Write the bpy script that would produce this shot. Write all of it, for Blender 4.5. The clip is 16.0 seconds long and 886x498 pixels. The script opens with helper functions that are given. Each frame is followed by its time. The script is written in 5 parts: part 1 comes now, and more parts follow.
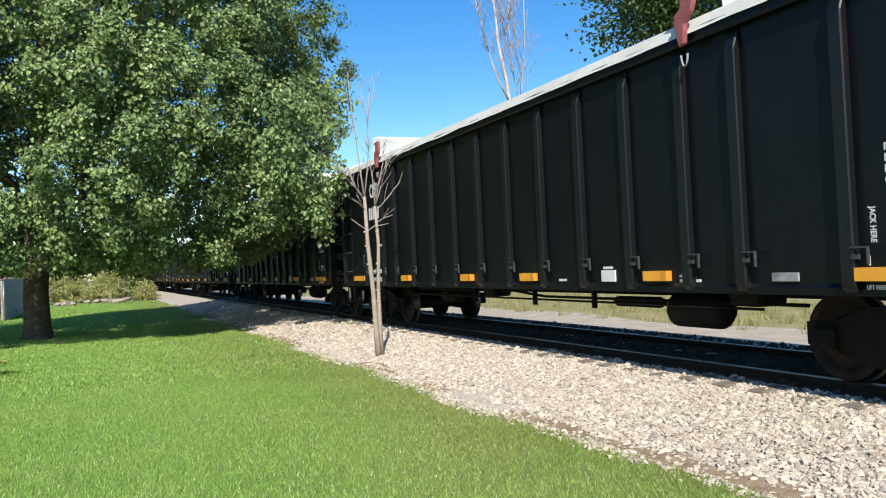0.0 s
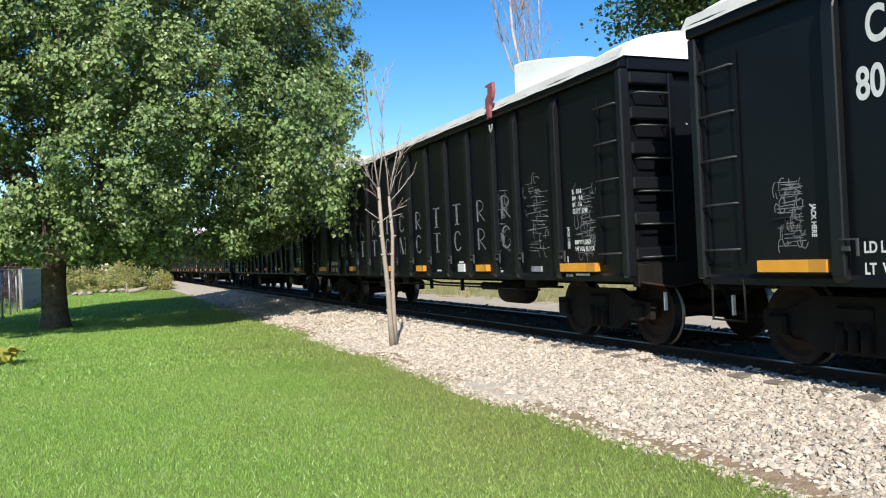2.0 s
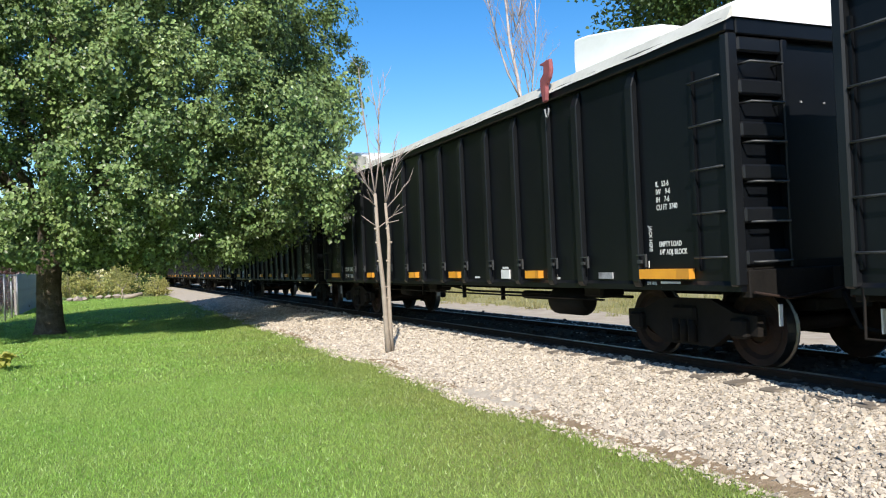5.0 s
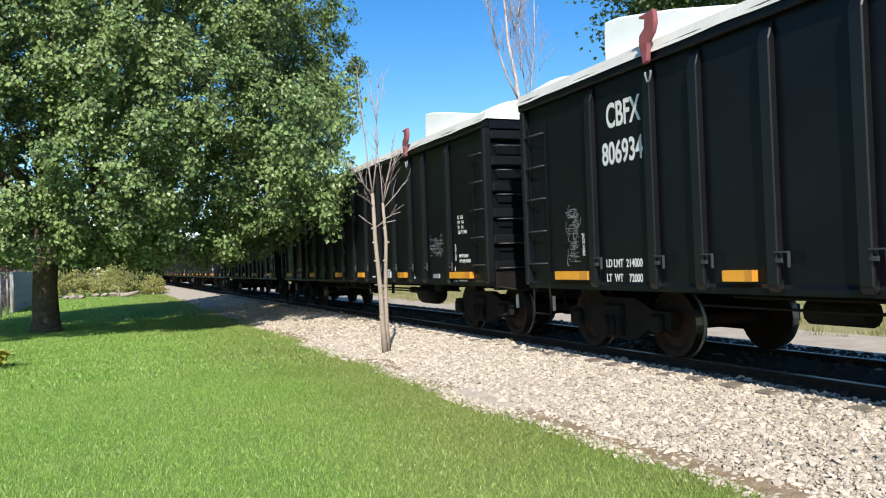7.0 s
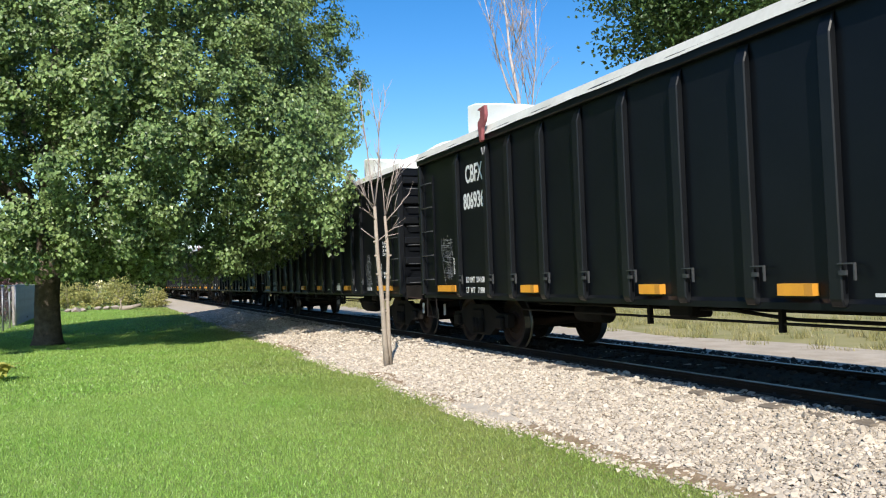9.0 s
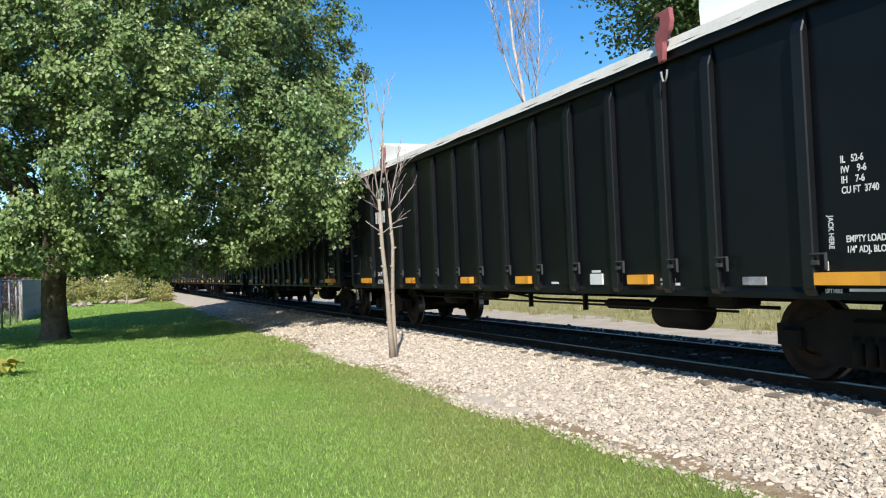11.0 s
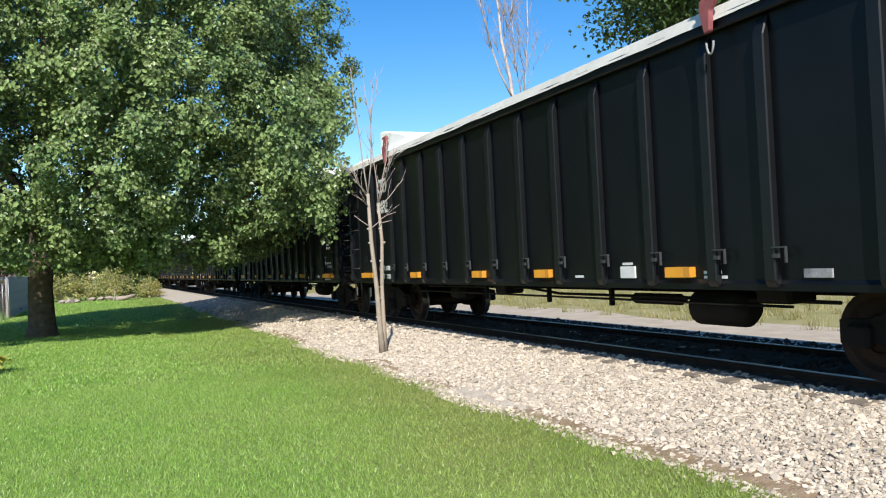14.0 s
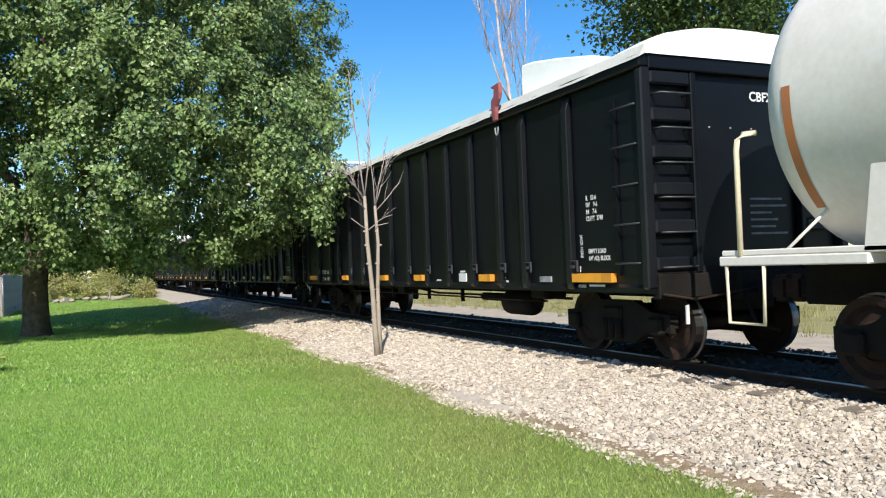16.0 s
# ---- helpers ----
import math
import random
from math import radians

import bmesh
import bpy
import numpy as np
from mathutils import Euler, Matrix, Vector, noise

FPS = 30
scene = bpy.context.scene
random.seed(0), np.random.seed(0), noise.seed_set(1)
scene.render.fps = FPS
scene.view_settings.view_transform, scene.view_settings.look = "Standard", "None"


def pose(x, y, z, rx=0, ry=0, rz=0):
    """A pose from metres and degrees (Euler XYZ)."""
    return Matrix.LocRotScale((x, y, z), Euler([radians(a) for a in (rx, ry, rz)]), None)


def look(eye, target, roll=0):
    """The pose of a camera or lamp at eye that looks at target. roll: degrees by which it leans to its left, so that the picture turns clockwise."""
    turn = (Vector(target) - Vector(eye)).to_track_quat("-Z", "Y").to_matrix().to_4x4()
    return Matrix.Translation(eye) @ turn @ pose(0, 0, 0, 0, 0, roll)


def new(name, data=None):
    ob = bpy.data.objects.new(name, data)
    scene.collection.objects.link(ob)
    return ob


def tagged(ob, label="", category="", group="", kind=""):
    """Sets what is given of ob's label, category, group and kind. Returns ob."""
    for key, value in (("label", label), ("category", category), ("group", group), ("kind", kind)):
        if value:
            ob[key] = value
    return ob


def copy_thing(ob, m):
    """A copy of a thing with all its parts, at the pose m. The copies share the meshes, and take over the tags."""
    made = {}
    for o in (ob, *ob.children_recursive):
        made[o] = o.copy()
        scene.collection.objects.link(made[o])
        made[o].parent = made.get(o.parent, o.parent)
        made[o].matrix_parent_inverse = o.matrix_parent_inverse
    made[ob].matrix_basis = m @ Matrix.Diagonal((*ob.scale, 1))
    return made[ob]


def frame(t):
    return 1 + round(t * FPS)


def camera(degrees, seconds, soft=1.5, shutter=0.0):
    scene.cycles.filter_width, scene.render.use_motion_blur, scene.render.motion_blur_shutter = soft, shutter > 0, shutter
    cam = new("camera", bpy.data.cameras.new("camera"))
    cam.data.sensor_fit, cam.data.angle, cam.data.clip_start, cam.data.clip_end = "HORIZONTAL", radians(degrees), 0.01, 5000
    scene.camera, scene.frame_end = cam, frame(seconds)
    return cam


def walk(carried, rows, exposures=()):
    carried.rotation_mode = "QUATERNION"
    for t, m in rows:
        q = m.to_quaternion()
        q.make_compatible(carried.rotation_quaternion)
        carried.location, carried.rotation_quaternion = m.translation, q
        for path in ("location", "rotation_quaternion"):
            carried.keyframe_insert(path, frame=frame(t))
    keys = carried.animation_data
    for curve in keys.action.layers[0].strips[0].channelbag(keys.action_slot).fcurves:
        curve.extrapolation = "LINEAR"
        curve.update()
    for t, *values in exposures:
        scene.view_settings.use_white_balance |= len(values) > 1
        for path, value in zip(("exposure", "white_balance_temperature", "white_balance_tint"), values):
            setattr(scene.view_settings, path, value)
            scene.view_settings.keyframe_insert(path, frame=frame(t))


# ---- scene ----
cam = camera(58.26, 16.0, soft=1.15)
walk(cam, [
    (0, pose(0, 0, 1.65, 91.114, 2.664, -23.624)),
    (0.5, pose(0, 0, 1.65, 90.903, 2.756, -23.608)),
    (1, pose(0, 0, 1.65, 90.840, 2.596, -23.329)),
    (1.5, pose(0, 0, 1.65, 90.781, 2.450, -22.706)),
    (2, pose(0, 0, 1.65, 90.468, 2.576, -22.617)),
    (2.5, pose(0, 0, 1.65, 90.295, 2.641, -23.024)),
    (3, pose(0, 0, 1.65, 90.518, 2.597, -23.036)),
    (3.5, pose(0, 0, 1.65, 90.918, 2.523, -22.848)),
    (4, pose(0, 0, 1.65, 91.036, 2.578, -22.839)),
    (6.5, pose(0, 0, 1.65, 90.757, 2.043, -23.056)),
    (7, pose(0, 0, 1.65, 90.944, 2.046, -23.098)),
    (7.5, pose(0, 0, 1.65, 91.077, 2.113, -23.066)),
    (8, pose(0, 0, 1.65, 91.400, 1.879, -22.938)),
    (8.5, pose(0, 0, 1.65, 91.920, 1.946, -22.989)),
    (11, pose(0, 0, 1.65, 91.334, 2.436, -22.601)),
    (11.5, pose(0, 0, 1.65, 90.866, 2.627, -22.854)),
    (12, pose(0, 0, 1.65, 90.735, 2.860, -23.197)),
    (12.5, pose(0, 0, 1.65, 90.683, 3.027, -23.319)),
    (13, pose(0, 0, 1.65, 90.701, 2.896, -23.411)),
    (13.5, pose(0, 0, 1.65, 90.825, 2.777, -23.385)),
    (14, pose(0, 0, 1.65, 90.897, 2.757, -23.372)),
    (14.5, pose(0, 0, 1.65, 90.835, 2.658, -23.428)),
    (15, pose(0, 0, 1.65, 90.821, 2.373, -23.418)),
    (15.5, pose(0, 0, 1.65, 90.915, 2.155, -23.596)),
    (16, pose(0, 0, 1.65, 91.117, 2.164, -23.659)),
])

# ---- world, sun ----
RAIL = 0.36          # top of rail above the lawn
TRACK = 7.32         # the track's centre line runs along y at this x
SUNWAY = Vector((0.48, 1.20, -1.0)).normalized()

world = bpy.data.worlds.new("sky")
scene.world = world
world.use_nodes = True
wn = world.node_tree.nodes
sky = wn.new("ShaderNodeTexSky")
sky.sky_type, sky.sun_disc = "NISHITA", False
sky.sun_elevation, sky.sun_rotation = radians(37.7), radians(201.8)
sky.air_density, sky.dust_density, sky.ozone_density = 1.0, 0.3, 2.5
tone = wn.new("ShaderNodeHueSaturation")
tone.inputs["Saturation"].default_value, tone.inputs["Value"].default_value = 1.40, 1.55
tone.inputs["Hue"].default_value = 0.504
world.node_tree.links.new(sky.outputs[0], tone.inputs["Color"])
world.node_tree.links.new(tone.outputs[0], wn["Background"].inputs[0])
wn["Background"].inputs[1].default_value = 0.080

sun = new("sun", bpy.data.lights.new("sun", "SUN"))
sun.data.energy, sun.data.angle, sun.data.color = 5.0, radians(0.53), (1.0, 0.94, 0.84)
sun.matrix_world = look((0, 0, 40), Vector((0, 0, 40)) + SUNWAY)
scene.view_settings.exposure = 0.48


# ---- materials ----
def material(name, base, rough=0.6, metal=0.0, tint=None, scale=6.0, fine=60.0, bump=0.15, spread=0.0, spec=0.5, dist=0.01):
    """base and tint are mixed by two sizes of noise; spread varies the brightness piece by piece."""
    m = bpy.data.materials.new(name)
    m.use_nodes = True
    n, l = m.node_tree.nodes, m.node_tree.links
    b = n["Principled BSDF"]
    b.inputs["Roughness"].default_value, b.inputs["Metallic"].default_value = rough, metal
    b.inputs["Specular IOR Level"].default_value = spec
    co = n.new("ShaderNodeTexCoord")
    big, small = n.new("ShaderNodeTexNoise"), n.new("ShaderNodeTexNoise")
    for node, s in ((big, scale), (small, fine)):
        node.inputs["Scale"].default_value, node.inputs["Detail"].default_value = s, 4.0
        l.new(co.outputs["Object"], node.inputs["Vector"])
    add = n.new("ShaderNodeMath")
    add.operation = "MULTIPLY_ADD"
    l.new(small.outputs[0], add.inputs[0])
    add.inputs[1].default_value = 0.5
    l.new(big.outputs[0], add.inputs[2])
    ramp = n.new("ShaderNodeMapRange")
    ramp.inputs["From Min"].default_value, ramp.inputs["From Max"].default_value = 0.5, 1.0
    l.new(add.outputs[0], ramp.inputs["Value"])
    mix = n.new("ShaderNodeMix")
    mix.data_type = "RGBA"
    mix.inputs["A"].default_value, mix.inputs["B"].default_value = (*base, 1), (*(tint or base), 1)
    l.new(ramp.outputs[0], mix.inputs["Factor"])
    last = mix.outputs["Result"]
    if spread:
        geo, hsv, mr = n.new("ShaderNodeNewGeometry"), n.new("ShaderNodeHueSaturation"), n.new("ShaderNodeMapRange")
        mr.inputs["To Min"].default_value, mr.inputs["To Max"].default_value = 1 - spread, 1 + spread
        l.new(geo.outputs["Random Per Island"], mr.inputs["Value"])
        l.new(mr.outputs[0], hsv.inputs["Value"])
        l.new(last, hsv.inputs["Color"])
        last = hsv.outputs[0]
    l.new(last, b.inputs["Base Color"])
    if bump:
        bp = n.new("ShaderNodeBump")
        bp.inputs["Strength"].default_value, bp.inputs["Distance"].default_value = bump, dist
        l.new(add.outputs[0], bp.inputs["Height"])
        l.new(bp.outputs[0], b.inputs["Normal"])
    return m


def leafy(name, base, tint, spread=0.35, through_light=0.35):
    """Leaves: part of the light comes through them."""
    m = material(name, base, 0.38, 0, tint, 0.6, 8.0, 0, spread, spec=0.4)
    n, l = m.node_tree.nodes, m.node_tree.links
    b, out = n["Principled BSDF"], n["Material Output"]
    tr, mx = n.new("ShaderNodeBsdfTranslucent"), n.new("ShaderNodeMixShader")
    l.new(b.inputs["Base Color"].links[0].from_socket, tr.inputs[0])
    mx.inputs[0].default_value = through_light
    l.new(b.outputs[0], mx.inputs[1])
    l.new(tr.outputs[0], mx.inputs[2])
    l.new(mx.outputs[0], out.inputs[0])
    return m


BLACK = material("black_paint", (0.0028, 0.0035, 0.0050), 0.38, 0, (0.0050, 0.0060, 0.0080), 1.3, 22, 0.05, spec=0.2)
RIBPAINT = material("worn_black_paint", (0.0042, 0.0049, 0.0062), 0.38, 0, (0.0088, 0.0098, 0.0118), 2, 40, 0.06, spec=0.28)
BRACKET = material("scuffed_bracket_paint", (0.020, 0.022, 0.025), 0.45, 0, (0.050, 0.052, 0.055), 8, 60, 0.05)
UNDER = material("sooty_steel", (0.006, 0.0055, 0.005), 0.8, 0.0, (0.015, 0.0125, 0.011), 3, 30, 0.2, spec=0.15)
RUST = material("rusty_steel", (0.014, 0.0095, 0.0075), 0.75, 0.1, (0.044, 0.024, 0.018), 4, 50, 0.2, spec=0.2)
TREAD = material("polished_tread", (0.22, 0.21, 0.20), 0.4, 1.0, (0.14, 0.13, 0.12), 6, 60, 0.03)
TARP = material("white_tarpaulin", (0.92, 0.92, 0.91), 0.6, 0, (0.85, 0.85, 0.83), 1.5, 9, 0.35, dist=0.03)
RIM = material("dusty_tarpaulin_edge", (0.60, 0.59, 0.55), 0.7, 0, (0.46, 0.45, 0.41), 1.5, 14, 0.3, dist=0.02)
AMBER = material("amber_reflector", (0.80, 0.36, 0.03), 0.4, 0, (0.70, 0.30, 0.03), 5, 60, 0.02)
LETTER = material("white_stencil_paint", (0.72, 0.72, 0.70), 0.6, 0, (0.55, 0.55, 0.54), 8, 60, 0.0)
CHALK = material("chalky_paint", (0.32, 0.33, 0.34), 0.8, 0, (0.12, 0.12, 0.13), 6, 40, 0.0)
REDSTRAP = material("red_fabric", (0.29, 0.080, 0.088), 0.8, 0, (0.20, 0.055, 0.06), 8, 70, 0.2)
TANKPAINT = material("grey_white_tank_paint", (0.78, 0.745, 0.69), 0.45, 0, (0.64, 0.595, 0.53), 1.2, 15, 0.05)
STREAK = material("orange_brown_stripe", (0.42, 0.14, 0.04), 0.6, 0, (0.33, 0.13, 0.05), 5, 40, 0.05)
CREAM = material("cream_handrail_paint", (0.70, 0.62, 0.44), 0.5, 0, (0.60, 0.52, 0.38), 6, 40, 0.05)
RAILSTEEL = material("rail_steel", (0.020, 0.014, 0.011), 0.85, 0.0, (0.038, 0.026, 0.020), 5, 60, 0.1, spec=0.1)
RAILTOP = material("rail_head", (0.26, 0.25, 0.24), 0.42, 1.0, (0.18, 0.17, 0.165), 4, 60, 0.02)
TIE = material("weathered_timber", (0.15, 0.125, 0.10), 0.9, 0, (0.23, 0.195, 0.16), 4, 40, 0.4, spec=0.1)
STONE = material("limestone_ballast", (0.51, 0.445, 0.365), 0.95, 0, (0.41, 0.35, 0.28), 5, 60, 0.3, 0.30, spec=0.2)
# ballast under the train: its shade is painted in as a darker base colour
SHADEBALLAST = material("shade_dark_ballast", (0.070, 0.058, 0.048), 0.95, 0, (0.038, 0.032, 0.027), 4, 50, 0.5, 0.3, spec=0.1)
BED = material("ballast_bed", (0.50, 0.44, 0.36), 0.95, 0, (0.37, 0.315, 0.25), 3, 45, 0.8, dist=0.03)
LAWN = material("lawn", (0.125, 0.21, 0.038), 0.9, 0, (0.19, 0.25, 0.06), 0.5, 14, 0.5, dist=0.03)
BLADE = leafy("grass_blade", (0.245, 0.43, 0.080), (0.34, 0.475, 0.125), 0.30, 0.4)
LEAF = leafy("green_leaf", (0.110, 0.180, 0.062), (0.208, 0.272, 0.098), 0.62, 0.24)
DIRT = material("brown_mulch", (0.21, 0.15, 0.095), 0.95, 0, (0.33, 0.25, 0.17), 6, 50, 0.8, dist=0.03, spec=0.1)
FARLEAF = leafy("dark_leaf", (0.05, 0.095, 0.03), (0.075, 0.12, 0.03), 0.4, 0.25)
BUSHLEAF = leafy("yellowing_leaf", (0.34, 0.36, 0.11), (0.46, 0.41, 0.17), 0.45, 0.4)
WINELEAF = leafy("wine_red_leaf", (0.06, 0.03, 0.03), (0.10, 0.05, 0.04), 0.4, 0.2)
BARK = material("grey_brown_bark", (0.085, 0.068, 0.053), 0.9, 0, (0.19, 0.155, 0.12), 7, 40, 1.0, dist=0.06, spec=0.1)
PALEBARK = material("pale_smooth_bark", (0.36, 0.30, 0.24), 0.8, 0, (0.24, 0.20, 0.16), 7, 50, 0.3)
BIRCHBARK = material("birch_bark", (0.58, 0.53, 0.52), 0.8, 0, (0.32, 0.25, 0.24), 3, 14, 0.3)
TWIG = material("purple_brown_twig", (0.29, 0.235, 0.215), 0.8, 0, (0.36, 0.30, 0.27), 6, 40, 0.1)
BOARD = material("weathered_board", (0.46, 0.42, 0.39), 0.85, 0, (0.31, 0.27, 0.25), 3, 30, 0.3)
WIRE = material("galvanised_wire", (0.35, 0.36, 0.37), 0.5, 0.8, (0.28, 0.28, 0.29), 5, 40, 0.05)
SAND = material("sandy_gravel", (0.47, 0.405, 0.32), 0.95, 0, (0.33, 0.275, 0.21), 2, 30, 0.6, dist=0.03)
DRYGROUND = material("dry_verge", (0.20, 0.20, 0.075), 0.95, 0, (0.33, 0.29, 0.15), 0.7, 16, 0.6, dist=0.04, spec=0.1)
DRYBLADE = leafy("dry_grass_blade", (0.24, 0.25, 0.085), (0.42, 0.36, 0.18), 0.4, 0.35)
DARKAMBER = material("darker_amber_reflector", (0.62, 0.27, 0.03), 0.4, 0, (0.52, 0.23, 0.03), 5, 60, 0.02)
ROCK = material("field_stone", (0.38, 0.32, 0.27), 0.9, 0, (0.26, 0.21, 0.18), 6, 40, 0.5)


def drier_towards(m, x0, x1, scale_by):
    """The lawn grows duller and drier towards the ballast, with an uneven border."""
    n, l = m.node_tree.nodes, m.node_tree.links
    src = n["Principled BSDF"].inputs["Base Color"].links[0].from_socket
    ends = [k.to_socket for k in src.links]
    co, sep, big, add, ramp, mul = (n.new("ShaderNode" + k) for k in ("TexCoord", "SeparateXYZ", "TexNoise", "Math", "MapRange", "Mix"))
    l.new(co.outputs["Object"], sep.inputs[0])
    big.inputs["Scale"].default_value = 0.35
    l.new(co.outputs["Object"], big.inputs["Vector"])
    add.operation = "MULTIPLY_ADD"
    l.new(big.outputs[0], add.inputs[0])
    add.inputs[1].default_value = 4.0
    l.new(sep.outputs["X"], add.inputs[2])
    ramp.inputs["From Min"].default_value, ramp.inputs["From Max"].default_value = x0 + 2.0, x1 + 2.0
    ramp.interpolation_type = "SMOOTHSTEP"
    l.new(add.outputs[0], ramp.inputs["Value"])
    mul.data_type, mul.blend_type = "RGBA", "MULTIPLY"
    mul.inputs["B"].default_value = (*scale_by, 1)
    l.new(ramp.outputs[0], mul.inputs["Factor"])
    l.new(src, mul.inputs["A"])
    for e in ends:
        l.new(mul.outputs["Result"], e)


drier_towards(LAWN, -0.5, 4.3, (1.0, 0.80, 0.95))
drier_towards(BLADE, 0.5, 4.6, (0.98, 0.78, 0.95))


# ---- mesh helpers ----
def box(bm, x0, x1, y0, y1, z0, z1):
    v = [bm.verts.new(p) for p in ((x0, y0, z0), (x1, y0, z0), (x1, y1, z0), (x0, y1, z0), (x0, y0, z1), (x1, y0, z1), (x1, y1, z1), (x0, y1, z1))]
    for f in ((3, 2, 1, 0), (4, 5, 6, 7), (0, 1, 5, 4), (1, 2, 6, 5), (2, 3, 7, 6), (3, 0, 4, 7)):
        bm.faces.new([v[i] for i in f])
    return bm


def rounded(bm, r=0.01, segments=2):
    bmesh.ops.bevel(bm, geom=bm.edges[:], offset=r, segments=segments, affect="EDGES")
    return bm


def prism(bm, outline, axis, a, b):
    """An outline of pairs, drawn out along an axis from a to b."""
    def at(p, q):
        return {"x": (q, p[0], p[1]), "y": (p[0], q, p[1]), "z": (p[0], p[1], q)}[axis]
    lo, hi = [bm.verts.new(at(p, a)) for p in outline], [bm.verts.new(at(p, b)) for p in outline]
    bm.faces.new(lo), bm.faces.new(hi[::-1])
    for i in range(len(outline)):
        j = (i + 1) % len(outline)
        bm.faces.new((lo[j], lo[i], hi[i], hi[j]))
    bmesh.ops.recalc_face_normals(bm, faces=bm.faces[:])
    return bm


def tube(bm, points, radii, sides=8, caps=True):
    """A tube through points; radii is one number or one for each point."""
    pts = [Vector(p) for p in points]
    if not hasattr(radii, "__len__"):
        radii = [radii] * len(pts)
    rings = []
    for i, p in enumerate(pts):
        d = (pts[min(i + 1, len(pts) - 1)] - pts[max(i - 1, 0)]).normalized()
        up = Vector((0, 0, 1)) if abs(d.z) < 0.9 else Vector((1, 0, 0))
        u = d.cross(up).normalized()
        w = d.cross(u)
        rings.append([bm.verts.new(p + radii[i] * (math.cos(2 * math.pi * k / sides) * u + math.sin(2 * math.pi * k / sides) * w)) for k in range(sides)])
    for a, b in zip(rings, rings[1:]):
        for k in range(sides):
            f = bm.faces.new((a[k], a[(k + 1) % sides], b[(k + 1) % sides], b[k]))
            f.smooth = True
    if caps:
        bm.faces.new(rings[0][::-1]), bm.faces.new(rings[-1])
    return bm


def mesh_of(name, bm, mat):
    me = bpy.data.meshes.new(name)
    bmesh.ops.recalc_face_normals(bm, faces=bm.faces[:])
    bm.to_mesh(me)
    bm.free()
    me.materials.append(mat)
    return me


def part(name, bm, mat, parent=None, label="", at=None):
    me = bm if isinstance(bm, bpy.types.Mesh) else mesh_of(name, bm, mat)
    ob = new(name, me)
    if parent:
        ob.parent = parent
    if at:
        ob.matrix_basis = at
    if label:
        ob["label"] = label
    return ob


def thing(name, label, category, at=None, group="", kind=""):
    ob = new(name)
    ob.empty_display_size = 0.2
    if at:
        ob.matrix_basis = at
    return tagged(ob, label, category, group, kind)


def numpy_mesh(name, verts, faces, mat, smooth=False):
    """verts: (n, 3); faces: (m, k) of one size."""
    me = bpy.data.meshes.new(name)
    m, k = faces.shape
    me.vertices.add(len(verts))
    me.vertices.foreach_set("co", np.ascontiguousarray(verts, dtype=np.float32).ravel())
    me.loops.add(m * k)
    me.loops.foreach_set("vertex_index", faces.astype(np.int32).ravel())
    me.polygons.add(m)
    me.polygons.foreach_set("loop_start", np.arange(0, m * k, k, dtype=np.int32))
    me.polygons.foreach_set("loop_total", np.full(m, k, dtype=np.int32))
    me.polygons.foreach_set("use_smooth", np.full(m, smooth))
    me.update(calc_edges=True)
    me.materials.append(mat)
    return me


def scatter(base_v, base_f, places, turns, sizes):
    """Copies of a small shape: places (n, 3), turns (n, 3, 3), sizes (n, 3)."""
    v = np.einsum("nij,nkj->nki", turns, base_v[None] * sizes[:, None, :]) + places[:, None, :]
    f = base_f[None] + (np.arange(len(places)) * len(base_v))[:, None, None]
    return v.reshape(-1, 3), f.reshape(-1, base_f.shape[1])


def turn_matrices(rng, n, tilt):
    """Random turns: any heading, leaning up to tilt degrees."""
    yaw, lean, roll = rng.uniform(0, 2 * np.pi, n), np.radians(rng.normal(0, tilt, n)), np.radians(rng.normal(0, tilt, n))
    cy, sy, cl, sl, cr, sr = np.cos(yaw), np.sin(yaw), np.cos(lean), np.sin(lean), np.cos(roll), np.sin(roll)
    o, z = np.ones(n), np.zeros(n)
    rz = np.stack([cy, -sy, z, sy, cy, z, z, z, o], -1).reshape(n, 3, 3)
    rx = np.stack([o, z, z, z, cl, -sl, z, sl, cl], -1).reshape(n, 3, 3)
    ry = np.stack([cr, z, sr, z, o, z, -sr, z, cr], -1).reshape(n, 3, 3)
    return rz @ rx @ ry


# ---- ground, ballast, track ----
def bed_height(x):
    """Height of the ballast's surface across the track."""
    return np.interp(x, [3.95, 4.2, 5.2, 6.1, 6.45, 6.8, 7.84, 8.2, 8.6, 9.6, 10.6, 11.0], [-0.05, 0.03, 0.12, 0.215, 0.23, 0.29, 0.29, 0.23, 0.215, 0.12, 0.02, -0.05])


